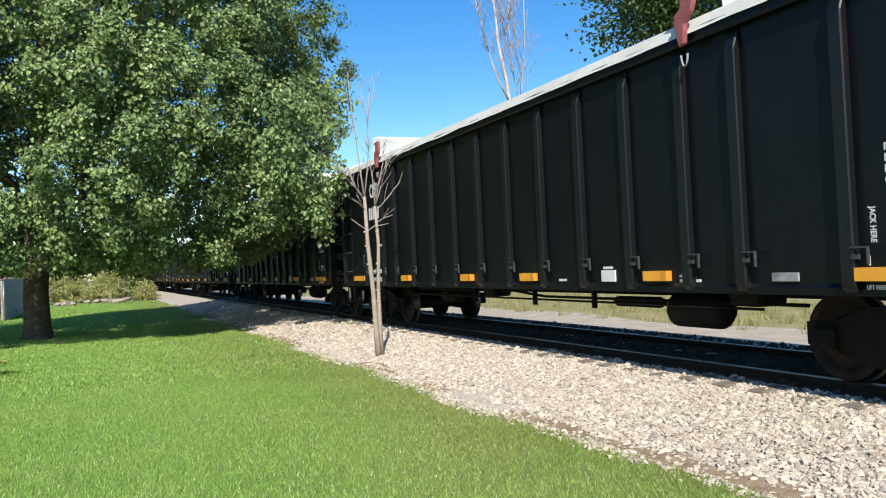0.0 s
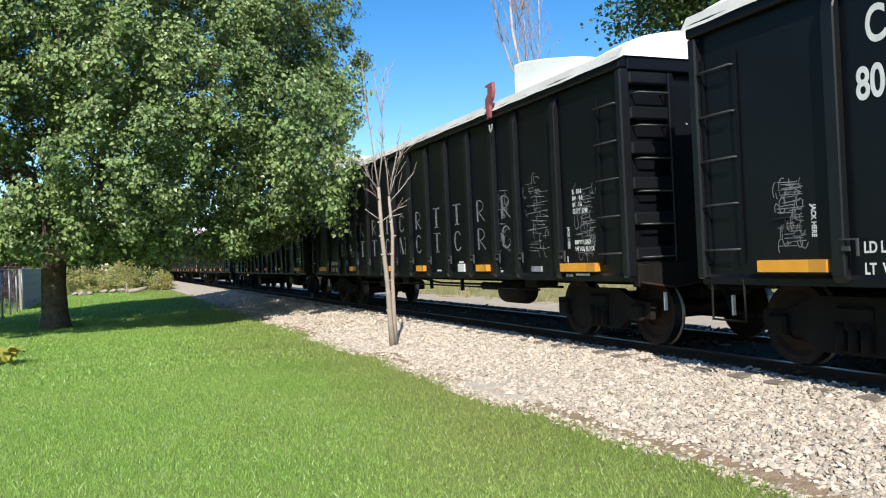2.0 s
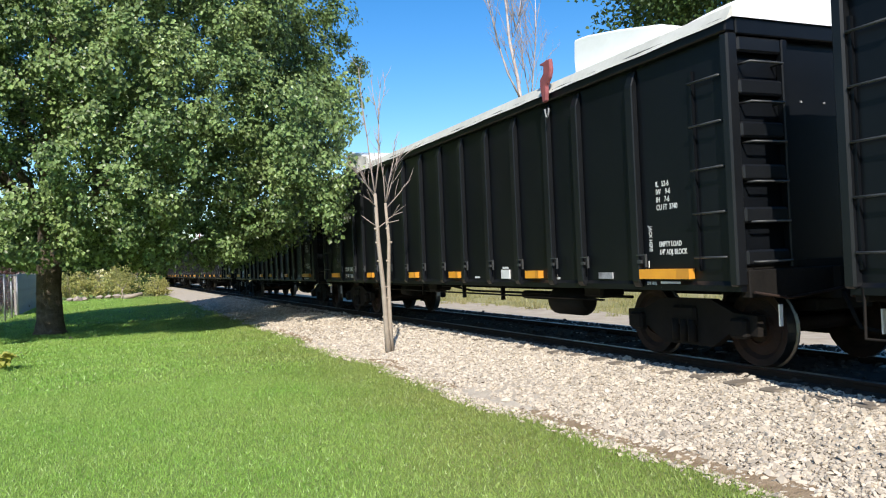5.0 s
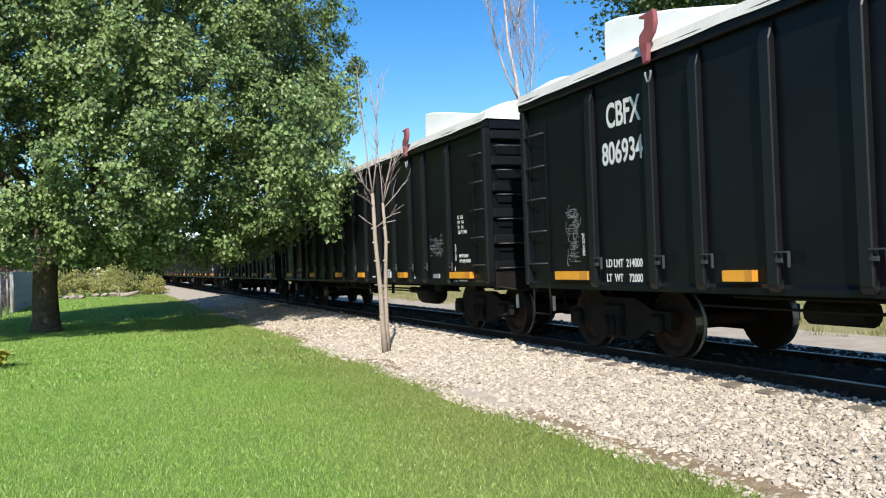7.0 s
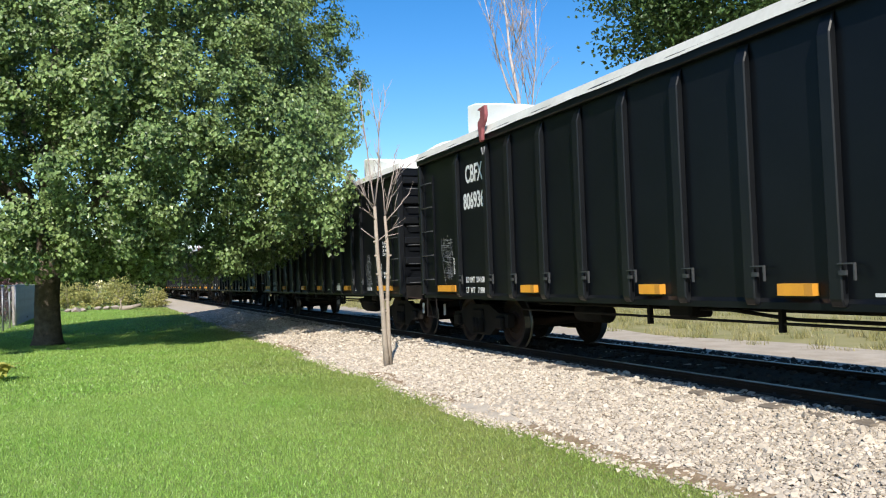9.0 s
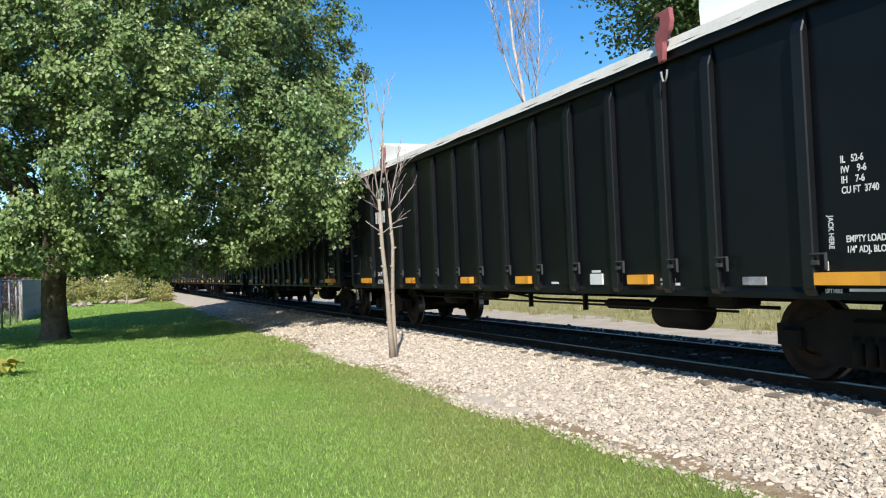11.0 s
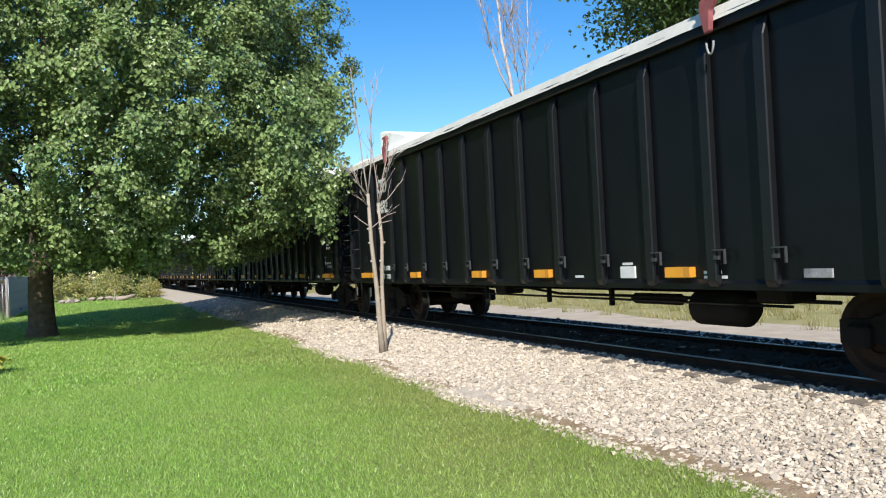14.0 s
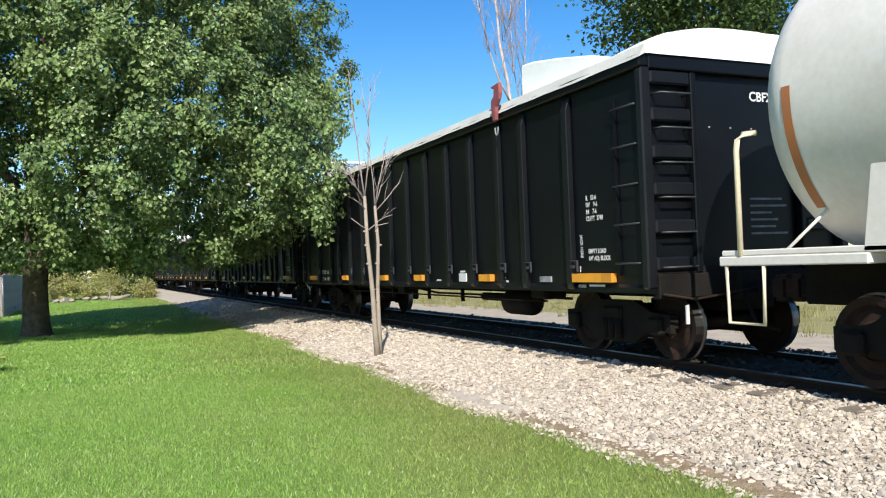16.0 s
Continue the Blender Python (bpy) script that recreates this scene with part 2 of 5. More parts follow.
def build_ground():
    bm = bmesh.new()
    xs = [-2500, -300, -60, -20, -8, 0, 4, 8, 14, 30, 80, 400, 2500]
    ys = [-2500, -300, -40, 0, 8, 16, 30, 60, 100, 250, 800, 2500]
    grid = [[bm.verts.new((x, y, 0)) for x in xs] for y in ys]
    for a, b in zip(grid, grid[1:]):
        for i in range(len(xs) - 1):
            bm.faces.new((a[i], a[i + 1], b[i + 1], b[i]))
    tagged(part("ground", bm, LAWN), "mown green lawn running level to the far trees", "lawn", kind="structure")

    # the ballast bank
    rng = np.random.default_rng(3)
    xs = np.concatenate([np.linspace(3.7, 6.6, 40), np.linspace(6.8, 11.1, 22)])
    ys = np.concatenate([np.linspace(-60, 0, 30), np.linspace(0.2, 30, 220), np.linspace(30.5, 330, 200)])
    gx, gy = np.meshgrid(xs, ys)
    wob = 0.10 * np.sin(gy * 0.9) + 0.07 * np.sin(gy * 2.3 + 1) + 0.05 * np.sin(gy * 5.1)
    gz = bed_height(gx + wob * (gx < 5)) + rng.normal(0, 0.008, gx.shape)
    idx = np.arange(gx.size).reshape(gx.shape)
    faces = np.stack([idx[:-1, :-1], idx[:-1, 1:], idx[1:, 1:], idx[1:, :-1]], -1).reshape(-1, 4)
    tagged(new("ballast_bank", numpy_mesh("ballast_bank", np.stack([gx, gy, gz], -1).reshape(-1, 3), faces, BED, True)),
           "pale crushed limestone bank under the railway track", "ballast", kind="structure")

    # strip between and beside the rails, with the train's shade put into its colour
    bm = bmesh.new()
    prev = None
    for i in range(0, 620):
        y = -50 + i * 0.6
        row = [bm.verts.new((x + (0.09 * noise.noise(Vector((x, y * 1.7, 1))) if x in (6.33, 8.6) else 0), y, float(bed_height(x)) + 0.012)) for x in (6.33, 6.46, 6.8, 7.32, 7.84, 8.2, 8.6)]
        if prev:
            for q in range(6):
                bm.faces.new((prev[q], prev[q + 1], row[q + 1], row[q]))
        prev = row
    tagged(part("track_bed", bm, SHADEBALLAST), "ballast bed between the rails, coloured dark for the train's shade", "ballast", kind="structure")

    # brown strip of mulch between lawn and ballast
    bm = bmesh.new()
    prev = None
    for i in range(0, 400):
        y = 0.5 + i * 0.12
        e = 4.02 - 0.10 * math.sin(y * 0.9) - 0.07 * math.sin(y * 2.3 + 1)
        w0, w1 = 0.12 + 0.10 * noise.noise(Vector((0, y, 3))), 0.13 + 0.14 * noise.noise(Vector((5, y * 1.4, 3)))
        row = [bm.verts.new((e - w0, y, 0.004)), bm.verts.new((e + w1 * 0.5, y, float(bed_height(e + w1 * 0.5)) + 0.022)), bm.verts.new((e + w1, y, float(bed_height(e + w1)) + 0.012))]
        if prev:
            bm.faces.new((prev[0], prev[1], row[1], row[0])), bm.faces.new((prev[1], prev[2], row[2], row[1]))
        prev = row
    tagged(part("mulch_edge", bm, DIRT), "narrow strip of brown mulch and dirt along the lawn's edge", "soil", kind="structure")

    # sandy strip behind the track
    bm = bmesh.new()
    for a, b in zip(range(-60, 320, 4), range(-56, 324, 4)):
        w0, w1 = (0.35 * math.sin(q * 0.7) + 0.25 * math.sin(q * 1.9) for q in (a, b))
        v = [bm.verts.new(p) for p in ((10.5, a, 0.03), (12.9 + w0, a, 0.014), (12.9 + w1, b, 0.014), (10.5, b, 0.03))]
        bm.faces.new(v)
    tagged(part("sand_strip", bm, SAND), "bare sandy gravel strip beside the railway", "gravel", kind="structure")
    bm = bmesh.new()
    for a, b in zip(range(-60, 320, 4), range(-56, 324, 4)):
        v = [bm.verts.new(p) for p in ((12.0, a, 0.006), (60, a, 0.006), (60, b, 0.006), (12.0, b, 0.006))]
        bm.faces.new(v)
    tagged(part("verge", bm, DRYGROUND), "rough verge of half-dry grass behind the railway", "verge", kind="structure")


STONE_V = np.array([[1, 0.1, 0], [-0.9, 0.2, 0.1], [0.1, 1, -0.1], [-0.1, -0.95, 0.1], [0.2, 0.1, 0.85], [-0.1, 0, -0.8],
                    [0.65, 0.6, 0.45], [-0.6, -0.55, 0.5]])


def stone_faces():
    bm = bmesh.new()
    for p in STONE_V:
        bm.verts.new(p)
    bmesh.ops.convex_hull(bm, input=bm.verts[:])
    bmesh.ops.triangulate(bm, faces=bm.faces[:])
    bm.verts.index_update()
    v = np.array([p.co[:] for p in bm.verts])
    f = np.array([[q.index for q in g.verts] for g in bm.faces if len(g.verts) == 3])
    bm.free()
    return v, f


def build_stones():
    rng = np.random.default_rng(5)
    v, f = stone_faces()
    sets = []
    for n, x0, x1, y0, y1, size in ((84000, 3.70, 6.45, 1.5, 17, 0.0180), (27000, 3.75, 6.45, 17, 46, 0.025)):
        x, y = rng.uniform(x0, x1, n), rng.uniform(y0, y1, n)
        edge = 3.90 - 0.10 * np.sin(y * 0.9) - 0.07 * np.sin(y * 2.3 + 1) + rng.normal(0, 0.08, n)
        keep = x > edge
        x, y = x[keep], y[keep]
        s = size * rng.lognormal(0, 0.35, len(x))
        z = np.maximum(bed_height(x), 0) + s * 0.35
        sizes = np.stack([s * rng.uniform(0.8, 1.3, len(x)), s * rng.uniform(0.7, 1.1, len(x)), s * rng.uniform(0.5, 0.9, len(x))], -1)
        sets.append(scatter(v, f, np.stack([x, y, z], -1), turn_matrices(rng, len(x), 25), sizes))
    # stones from the near rail to the far bank, darkened to deepen the train's shade
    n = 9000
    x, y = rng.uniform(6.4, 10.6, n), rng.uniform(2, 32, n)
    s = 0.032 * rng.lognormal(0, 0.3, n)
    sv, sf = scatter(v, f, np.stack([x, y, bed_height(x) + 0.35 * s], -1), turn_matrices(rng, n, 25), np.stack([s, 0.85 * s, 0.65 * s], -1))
    tagged(new("track_stones", numpy_mesh("track_stones", sv, sf, SHADEBALLAST)), "ballast stones in and beyond the track, coloured dark for the train's shade", "gravel", kind="stuff")
    off, vs, fs = 0, [], []
    for a, b in sets:
        vs.append(a), fs.append(b + off)
        off += len(a)
    tagged(new("ballast_stones", numpy_mesh("ballast_stones", np.concatenate(vs), np.concatenate(fs), STONE)),
           "loose pale crushed limestone ballast beside the track", "gravel", kind="stuff")


def build_grass():
    rng = np.random.default_rng(7)
    vs, n_all = [], 0
    for n, x0, x1, y0, y1, h, w in ((330000, -4.0, 4.15, 2.6, 13, 0.032, 0.0038), (160000, -6.5, 4.1, 13, 30, 0.042, 0.009), (50000, -7, 4.0, 30, 62, 0.06, 0.02)):
        x, y = rng.uniform(x0, x1, n), rng.uniform(y0, y1, n)
        edge = 4.03 - 0.10 * np.sin(y * 0.9) - 0.07 * np.sin(y * 2.3 + 1) + rng.normal(0, 0.06, n)
        keep = x < edge
        x, y = x[keep], y[keep]
        n = len(x)
        a = rng.uniform(0, 2 * np.pi, n)
        hh = h * rng.uniform(0.5, 1.35, n)
        lean = rng.normal(0, 0.5, (n, 2)) * hh[:, None]
        ww = w * rng.uniform(0.6, 1.4, n)
        p0 = np.stack([x - ww * np.cos(a), y - ww * np.sin(a), 0 * x], -1)
        p1 = np.stack([x + ww * np.cos(a), y + ww * np.sin(a), 0 * x], -1)
        p2 = np.stack([x + lean[:, 0], y + lean[:, 1], hh], -1)
        vs.append(np.stack([p0, p1, p2], 1).reshape(-1, 3))
        n_all += n
    tagged(new("grass", numpy_mesh("grass", np.concatenate(vs), np.arange(3 * n_all).reshape(-1, 3), BLADE)),
           "short bright green mown grass blades of the lawn", "grass", kind="stuff")
    # tufts of half-dry grass behind the track
    tufts = 900
    tx, ty = 12.0 + 8.0 * rng.uniform(0, 1, tufts) ** 0.8, rng.uniform(0, 60, tufts)
    tall = rng.uniform(0.10, 0.34, tufts)
    per = 34
    n = tufts * per
    x, y = (np.repeat(c, per) + rng.normal(0, 0.11, n) for c in (tx, ty))
    hh = np.repeat(tall, per) * rng.uniform(0.5, 1.2, n)
    a, ww, lean = rng.uniform(0, 2 * np.pi, n), rng.uniform(0.005, 0.012, n), rng.normal(0, 0.35, (n, 2)) * hh[:, None]
    tri = np.stack([np.stack([x - ww * np.cos(a), y - ww * np.sin(a), 0 * x], -1), np.stack([x + ww * np.cos(a), y + ww * np.sin(a), 0 * x], -1),
                    np.stack([x + lean[:, 0], y + lean[:, 1], hh], -1)], 1).reshape(-1, 3)
    tagged(new("dry_grass", numpy_mesh("dry_grass", tri, np.arange(3 * n).reshape(-1, 3), DRYBLADE)),
           "straw-coloured tufts of long grass behind the railway", "grass", kind="stuff")


def build_track():
    for side in (-1, 1):
        root = thing("rail", "steel railway rail with a worn shiny head", "rail", pose(TRACK + side * 0.753, 0, RAIL), "rails of the track")
        bm = bmesh.new()
        w = [(-0.07, -0.17), (0.07, -0.17), (0.07, -0.158), (0.012, -0.14), (0.012, -0.045), (0.036, -0.035), (0.036, -0.006), (-0.036, -0.006), (-0.036, -0.035), (-0.012, -0.045), (-0.012, -0.14), (-0.07, -0.158)]
        prism(bm, w, "y", -60, 330)
        part("web", bm, RAILSTEEL, root)
        part("railhead", prism(bmesh.new(), [(-0.034, -0.006), (0.034, -0.006), (0.03, 0.0), (-0.03, 0.0)], "y", -60, 330), RAILTOP, root, "shiny worn rail head")
    me = mesh_of("sleeper", rounded(box(bmesh.new(), -1.3, 1.3, -0.11, 0.11, -0.16, 0.0), 0.012, 1), TIE)
    rng = random.Random(4)
    for i in range(100):
        ob = new("sleeper", me)
        ob.matrix_basis = pose(TRACK + rng.uniform(-0.03, 0.03), -4 + i * 0.53, RAIL - 0.115 + rng.uniform(-0.008, 0.008), 0, 0, rng.uniform(-1.5, 1.5))
        tagged(ob, "dark creosoted timber sleeper half sunk in ballast", "sleeper", "sleepers under the rails")


build_ground()
build_track()

# ---- the train ----
HALF = 8.13
SIDE = 1.604
ROOF = 3.61
PITCH = 17.471
RIBS = [1.71, 2.91, 3.68] + [3.68 + 0.989 * i for i in range(1, 10)] + [13.351, 14.551]
TRUCK = 14.8 - HALF
WHEEL_R = 0.43


def text_mesh(words, size, mat, align="LEFT"):
    """Built-in font, as a thin mesh facing the near side of a car (normal to -x), reading from the front of the car backwards."""
    cu = bpy.data.curves.new("lettering", "FONT")
    cu.body, cu.size, cu.align_x, cu.extrude, cu.offset = words, size, align, 0.001, size * 0.022
    tmp = bpy.data.objects.new("lettering", cu)
    scene.collection.objects.link(tmp)
    dg = bpy.context.evaluated_depsgraph_get()
    me = bpy.data.meshes.new_from_object(tmp.evaluated_get(dg))
    bpy.data.objects.remove(tmp)
    bpy.data.curves.remove(cu)
    me.materials.clear()
    me.materials.append(mat)
    return me


# text lies in the plane x = const, reading towards -y, upright in z, normal to -x
READ = Matrix(((0, 0, -1, 0), (-1, 0, 0, 0), (0, 1, 0, 0), (0, 0, 0, 1)))
SHEET = SIDE - 0.085


def lettering(words, size, o, z, parent, mat=None, wide=0.8, out=SHEET + 0.004, name="lettering", turn=0):
    ob = new(name, text_mesh(words, size, mat or LETTER))
    ob.parent = parent
    ob.matrix_basis = Matrix.Translation((-out, HALF - o - 0.05, z)) @ READ @ pose(0, 0, 0, 0, 0, turn) @ Matrix.Diagonal((wide, 1, 1, 1))
    return ob


def bars(rows, o, z, parent, mat=None, h=0.03, gap=0.02, out=SHEET + 0.004):
    """Small print that cannot be read: plain bars."""
    bm = bmesh.new()
    for i, w in enumerate(rows):
        zz = z - i * (h + gap)
        box(bm, -out - 0.002, -out, HALF - o - w, HALF - o, zz - h, zz)
    return part("small_print", bm, mat or LETTER, parent)


def wheelset():
    bm = bmesh.new()
    tube(bm, [(-0.9, 0, 0), (0.9, 0, 0)], 0.075, 10)
    return bm


def wheel_mesh():
    bm = bmesh.new()
    prof = [(-0.05, 0.06), (-0.05, 0.16), (-0.07, 0.17), (-0.035, 0.2), (-0.02, 0.3), (-0.06, 0.345), (-0.07, WHEEL_R - 0.01), (0.04, WHEEL_R), (0.05, WHEEL_R + 0.026), (0.075, WHEEL_R + 0.02), (0.075, 0.35), (0.03, 0.31), (0.03, 0.2), (0.06, 0.16), (0.06, 0.06)]
    k = 28
    rings = [[bm.verts.new((x, r * math.cos(2 * math.pi * i / k), r * math.sin(2 * math.pi * i / k))) for i in range(k)] for x, r in prof]
    for a, b in zip(rings, rings[1:] + rings[:1]):
        for i in range(k):
            f = bm.faces.new((a[i], a[(i + 1) % k], b[(i + 1) % k], b[i]))
            f.smooth = False
    return bm


def build_truck(car, y):
    """One truck under a car at y: side frames, springs, bolster, two wheelsets."""
    t = part("truck", rounded(box(bmesh.new(), -1.1, 1.1, -0.2, 0.2, 0.42, 0.66), 0.03, 1), UNDER, car, "cast steel truck with sprung side frames", pose(0, y, 0))
    for s in (-1, 1):
        bm = bmesh.new()
        prism(bm, [(-1.12, 0.36), (-1.12, 0.58), (-0.78, 0.60), (-0.42, 0.74), (0.42, 0.74), (0.78, 0.60), (1.12, 0.58), (1.12, 0.36), (0.72, 0.38), (0.42, 0.20), (-0.42, 0.20), (-0.72, 0.38)], "x", s * 0.93, s * 1.05)
        part("side_frame", bm, UNDER, t)
        for yy in (-0.14, 0.0, 0.14):
            part("spring", tube(bmesh.new(), [(s * 1.08, yy, 0.24), (s * 1.08, yy, 0.5)], 0.055, 8), UNDER, t)
        for yy in (-0.89, 0.89):
            bm = rounded(box(bmesh.new(), min(s * 1.0, s * 1.13), max(s * 1.0, s * 1.13), yy - 0.12, yy + 0.12, 0.33, 0.55), 0.03, 1)
            part("bearing_box", bm, UNDER, t)
    for yy in (-0.40, 0.40):
        part("brake_beam", rounded(box(bmesh.new(), -0.88, 0.88, yy - 0.05, yy + 0.05, 0.28, 0.52), 0.02, 1), UNDER, t)
        part("brake_shoe", rounded(box(bmesh.new(), -0.80, -0.70, yy * 1.08 - 0.05, yy * 1.08 + 0.05, 0.25, 0.62), 0.02, 1), UNDER, t)
    part("brake_lever", prism(bmesh.new(), [(-0.42, 0.30), (-0.36, 0.30), (0.12, 0.86), (0.04, 0.86)], "x", -0.34, -0.31), UNDER, t)
    for yy in (-0.89, 0.89):
        part("wheelset", AXLEMESH, UNDER, t, "rust-brown steel wheelset", pose(0, yy, WHEEL_R))
    return t


def axle_and_wheels():
    """Axle with both wheels as one turning piece, painted by slot."""
    bm = wheelset()
    for s in (-1, 1):
        w = wheel_mesh()
        me = bpy.data.meshes.new("tmp")
        bmesh.ops.transform(w, matrix=Matrix.Translation((s * 0.76, 0, 0)) @ (Matrix.Diagonal((1, 1, 1, 1)) if s < 0 else Matrix.Diagonal((-1, 1, 1, 1))), verts=w.verts[:])
        w.to_mesh(me)
        w.free()
        bm.from_mesh(me)
        bpy.data.meshes.remove(me)
    bmesh.ops.recalc_face_normals(bm, faces=bm.faces[:])
    me = bpy.data.meshes.new("wheelset")
    bm.to_mesh(me)
    bm.free()
    me.materials.append(RUST)
    me.materials.append(TREAD)
    for p in me.polygons:
        r = math.hypot(p.center.y, p.center.z)
        if r > WHEEL_R - 0.02:
            p.material_index = 1
    return me


AXLEMESH = axle_and_wheels()


def tarp_height(o):
    """Height of the sheeted load along the car's middle."""
    return float(np.interp(o, [0.0, 0.15, 0.7, 1.1, 1.75, 5.2, 8, 11, 12.9, 14.6, 15.0, 15.5, 16.1, 16.26],
                           [3.74, 3.85, 3.90, 3.78, 3.74, 3.75, 3.77, 3.75, 3.74, 3.84, 3.90, 4.03, 4.02, 3.97]))


def build_gondola():
    car = thing("gondola_car", "black steel gondola wagon under a white tarpaulin, rolling on the track", "railway wagon", group="gondola wagons of the train")
    # sides, floor, ends
    for s in (-1, 1):
        bm = bmesh.new()
        a, b = sorted((s * SHEET, s * (SHEET - 0.02)))
        box(bm, a, b, -HALF + 0.03, HALF - 0.03, 0.93, 3.46)
        part("side_sheet", bm, BLACK, car)
        a, b = sorted((s * (SIDE + 0.015), s * (SHEET - 0.03)))
        part("top_chord", rounded(box(bmesh.new(), a, b, -HALF, HALF, 3.46, ROOF), 0.015, 1), BLACK, car)
        part("side_sill", prism(bmesh.new(), [(s * (SHEET - 0.04), 0.866), (s * (SIDE - 0.06), 0.866), (s * (SIDE - 0.06), 0.93), (s * SHEET, 0.97), (s * (SHEET - 0.04), 0.97)], "y", -HALF + 0.02, HALF - 0.02), BLACK, car)
    part("floor", box(bmesh.new(), -SHEET + 0.03, SHEET - 0.03, -HALF + 0.05, HALF - 0.05, 1.08, 1.16), UNDER, car)
    part("centre_sill", box(bmesh.new(), -0.33, 0.33, -HALF - 0.1, HALF + 0.1, 0.74, 1.075), UNDER, car)
    for s in (-1, 1):
        rib = bmesh.new()
        prism(rib, [(s * SHEET, 0.90), (s * (SIDE - 0.03), 0.90), (s * SIDE, 0.96), (s * SIDE, 3.26), (s * (SHEET + 0.02), 3.45), (s * SHEET, 3.45)], "y", -0.07, 0.07)
        bmesh.ops.bevel(rib, geom=rib.edges[:], offset=0.012, segments=1, affect="EDGES")
        ribmesh = mesh_of("rib", rib, RIBPAINT)
        pad = bmesh.new()
        f = s * SIDE
        for y0, y1, z0, z1 in ((-0.21, -0.04, 1.266, 1.28), (-0.21, -0.197, 1.13, 1.266), (-0.125, -0.05, 1.175, 1.215)):
            a, b = sorted((f + s * 0.012, f - s * 0.014))
            box(pad, a, b, y0, y1, z0, z1)
        padmesh = mesh_of("tie_down_bracket", pad, BRACKET)
        for o in RIBS:
            part("rib", ribmesh, RIBPAINT, car, at=pose(0, HALF - o - 0.065, 0))
            part("tie_down_bracket", padmesh, RIBPAINT, car, at=pose(0, HALF - o - 0.065, 0))
        # corner posts
        for e in (-1, 1):
            bm = bmesh.new()
            a, b = sorted((s * SIDE, s * (SIDE - 0.14)))
            c, d = sorted((e * HALF, e * (HALF - 0.12)))
            part("corner_post", rounded(box(bm, a, b, c, d, 0.92, 3.458), 0.02, 1), RIBPAINT, car)
    for e in (-1, 1):
        a, b = sorted((e * (HALF - 0.10), e * (HALF - 0.12)))
        part("end_sheet", box(bmesh.new(), -SIDE + 0.14, SIDE - 0.14, a, b, 0.95, 3.46), BLACK, car)
        a, b = sorted((e * (HALF + 0.01), e * (HALF - 0.12)))
        part("end_chord", rounded(box(bmesh.new(), -SHEET + 0.03, SHEET - 0.03, a, b, 3.44, ROOF - 0.003), 0.012, 1), BLACK, car)
        part("end_sill", rounded(box(bmesh.new(), -SIDE + 0.14, SIDE - 0.14, a, b, 0.80, 1.08), 0.012, 1), UNDER, car)
        # a stiffened column beside each corner, with a ladder on it
        for s in (-1, 1):
            a, b = sorted((e * (HALF - 0.098), e * (HALF - 0.005)))
            part("end_stiffener", rounded(box(bmesh.new(), *sorted((s * 0.80, s * 0.88)), a, b, 1.085, 3.43), 0.012, 1), BLACK, car)
            for i in range(6):
                z = 1.12 + i * 0.43
                part("end_rib", rounded(box(bmesh.new(), *sorted((s * 0.885, s * (SIDE - 0.145))), a, b, z, z + 0.16), 0.022, 1), RIBPAINT, car)
            for i in range(6):
                z = 1.16 + i * 0.40
                bm = bmesh.new()
                x0, x1, yy = s * 0.94, s * 1.38, e * (HALF + 0.06)
                tube(bm, [(x0, e * (HALF - 0.1), z), (x0, yy, z), (x1, yy, z), (x1, e * (HALF - 0.1), z)], 0.013, 6)
                part("grab_iron", bm, BRACKET, car)
        for x in (-0.55, -0.22, 0.11, 0.44):
            a, b = sorted((e * (HALF - 0.102), e * (HALF - 0.085)))
            part("bolt", rounded(box(bmesh.new(), x - 0.011, x + 0.011, a, b, 2.80, 2.822), 0.003, 1), CHALK, car)
        for s in (-1, 1):
            y0, y1 = e * (HALF - 0.16), e * (HALF - 0.62)
            if e > 0:
                y0, y1 = e * (HALF - 0.14), e * (HALF - 0.60)
            for i in range(5):
                z = 1.22 + i * 0.46
                bm = bmesh.new()
                tube(bm, [(s * SHEET, y0, z), (s * (SIDE - 0.01), y0, z), (s * (SIDE - 0.01), y1, z), (s * SHEET, y1, z)], 0.013, 6)
                part("rung", bm, BRACKET, car)
            for yy in (y0, y1):
                part("ladder_stile", box(bmesh.new(), *sorted((s * (SHEET - 0.005), s * (SIDE - 0.05))), yy - 0.018, yy + 0.018, 1.08, 3.2), BLACK, car)
            bm = bmesh.new()
            tube(bm, [(s * (SIDE - 0.07), y0, 0.92), (s * (SIDE - 0.07), y0, 0.5), (s * (SIDE - 0.07), y1, 0.5), (s * (SIDE - 0.07), y1, 0.92)], 0.016, 6)
            if e > 0:
                part("sill_step", bm, UNDER, car)
        # draft gear behind the coupler
        part("draft_gear", rounded(box(bmesh.new(), -0.42, 0.42, *sorted((e * (HALF - 1.5), e * (HALF - 0.13))), 0.60, 0.738), 0.02, 1), UNDER, car)
        # coupler
        bm = bmesh.new()
        box(bm, -0.09, 0.09, *sorted((e * (HALF + 0.02), e * (HALF + 0.42))), 0.80, 0.96)
        rounded(bm, 0.02, 1)
        bm2 = bmesh.new()
        part("coupler_shank", bm, UNDER, car)
        part("coupler_head", rounded(box(bm2, -0.16, 0.12, *sorted((e * (HALF + 0.34), e * (HALF + 0.592))), 0.72, 1.03), 0.05, 2), RUST, car)
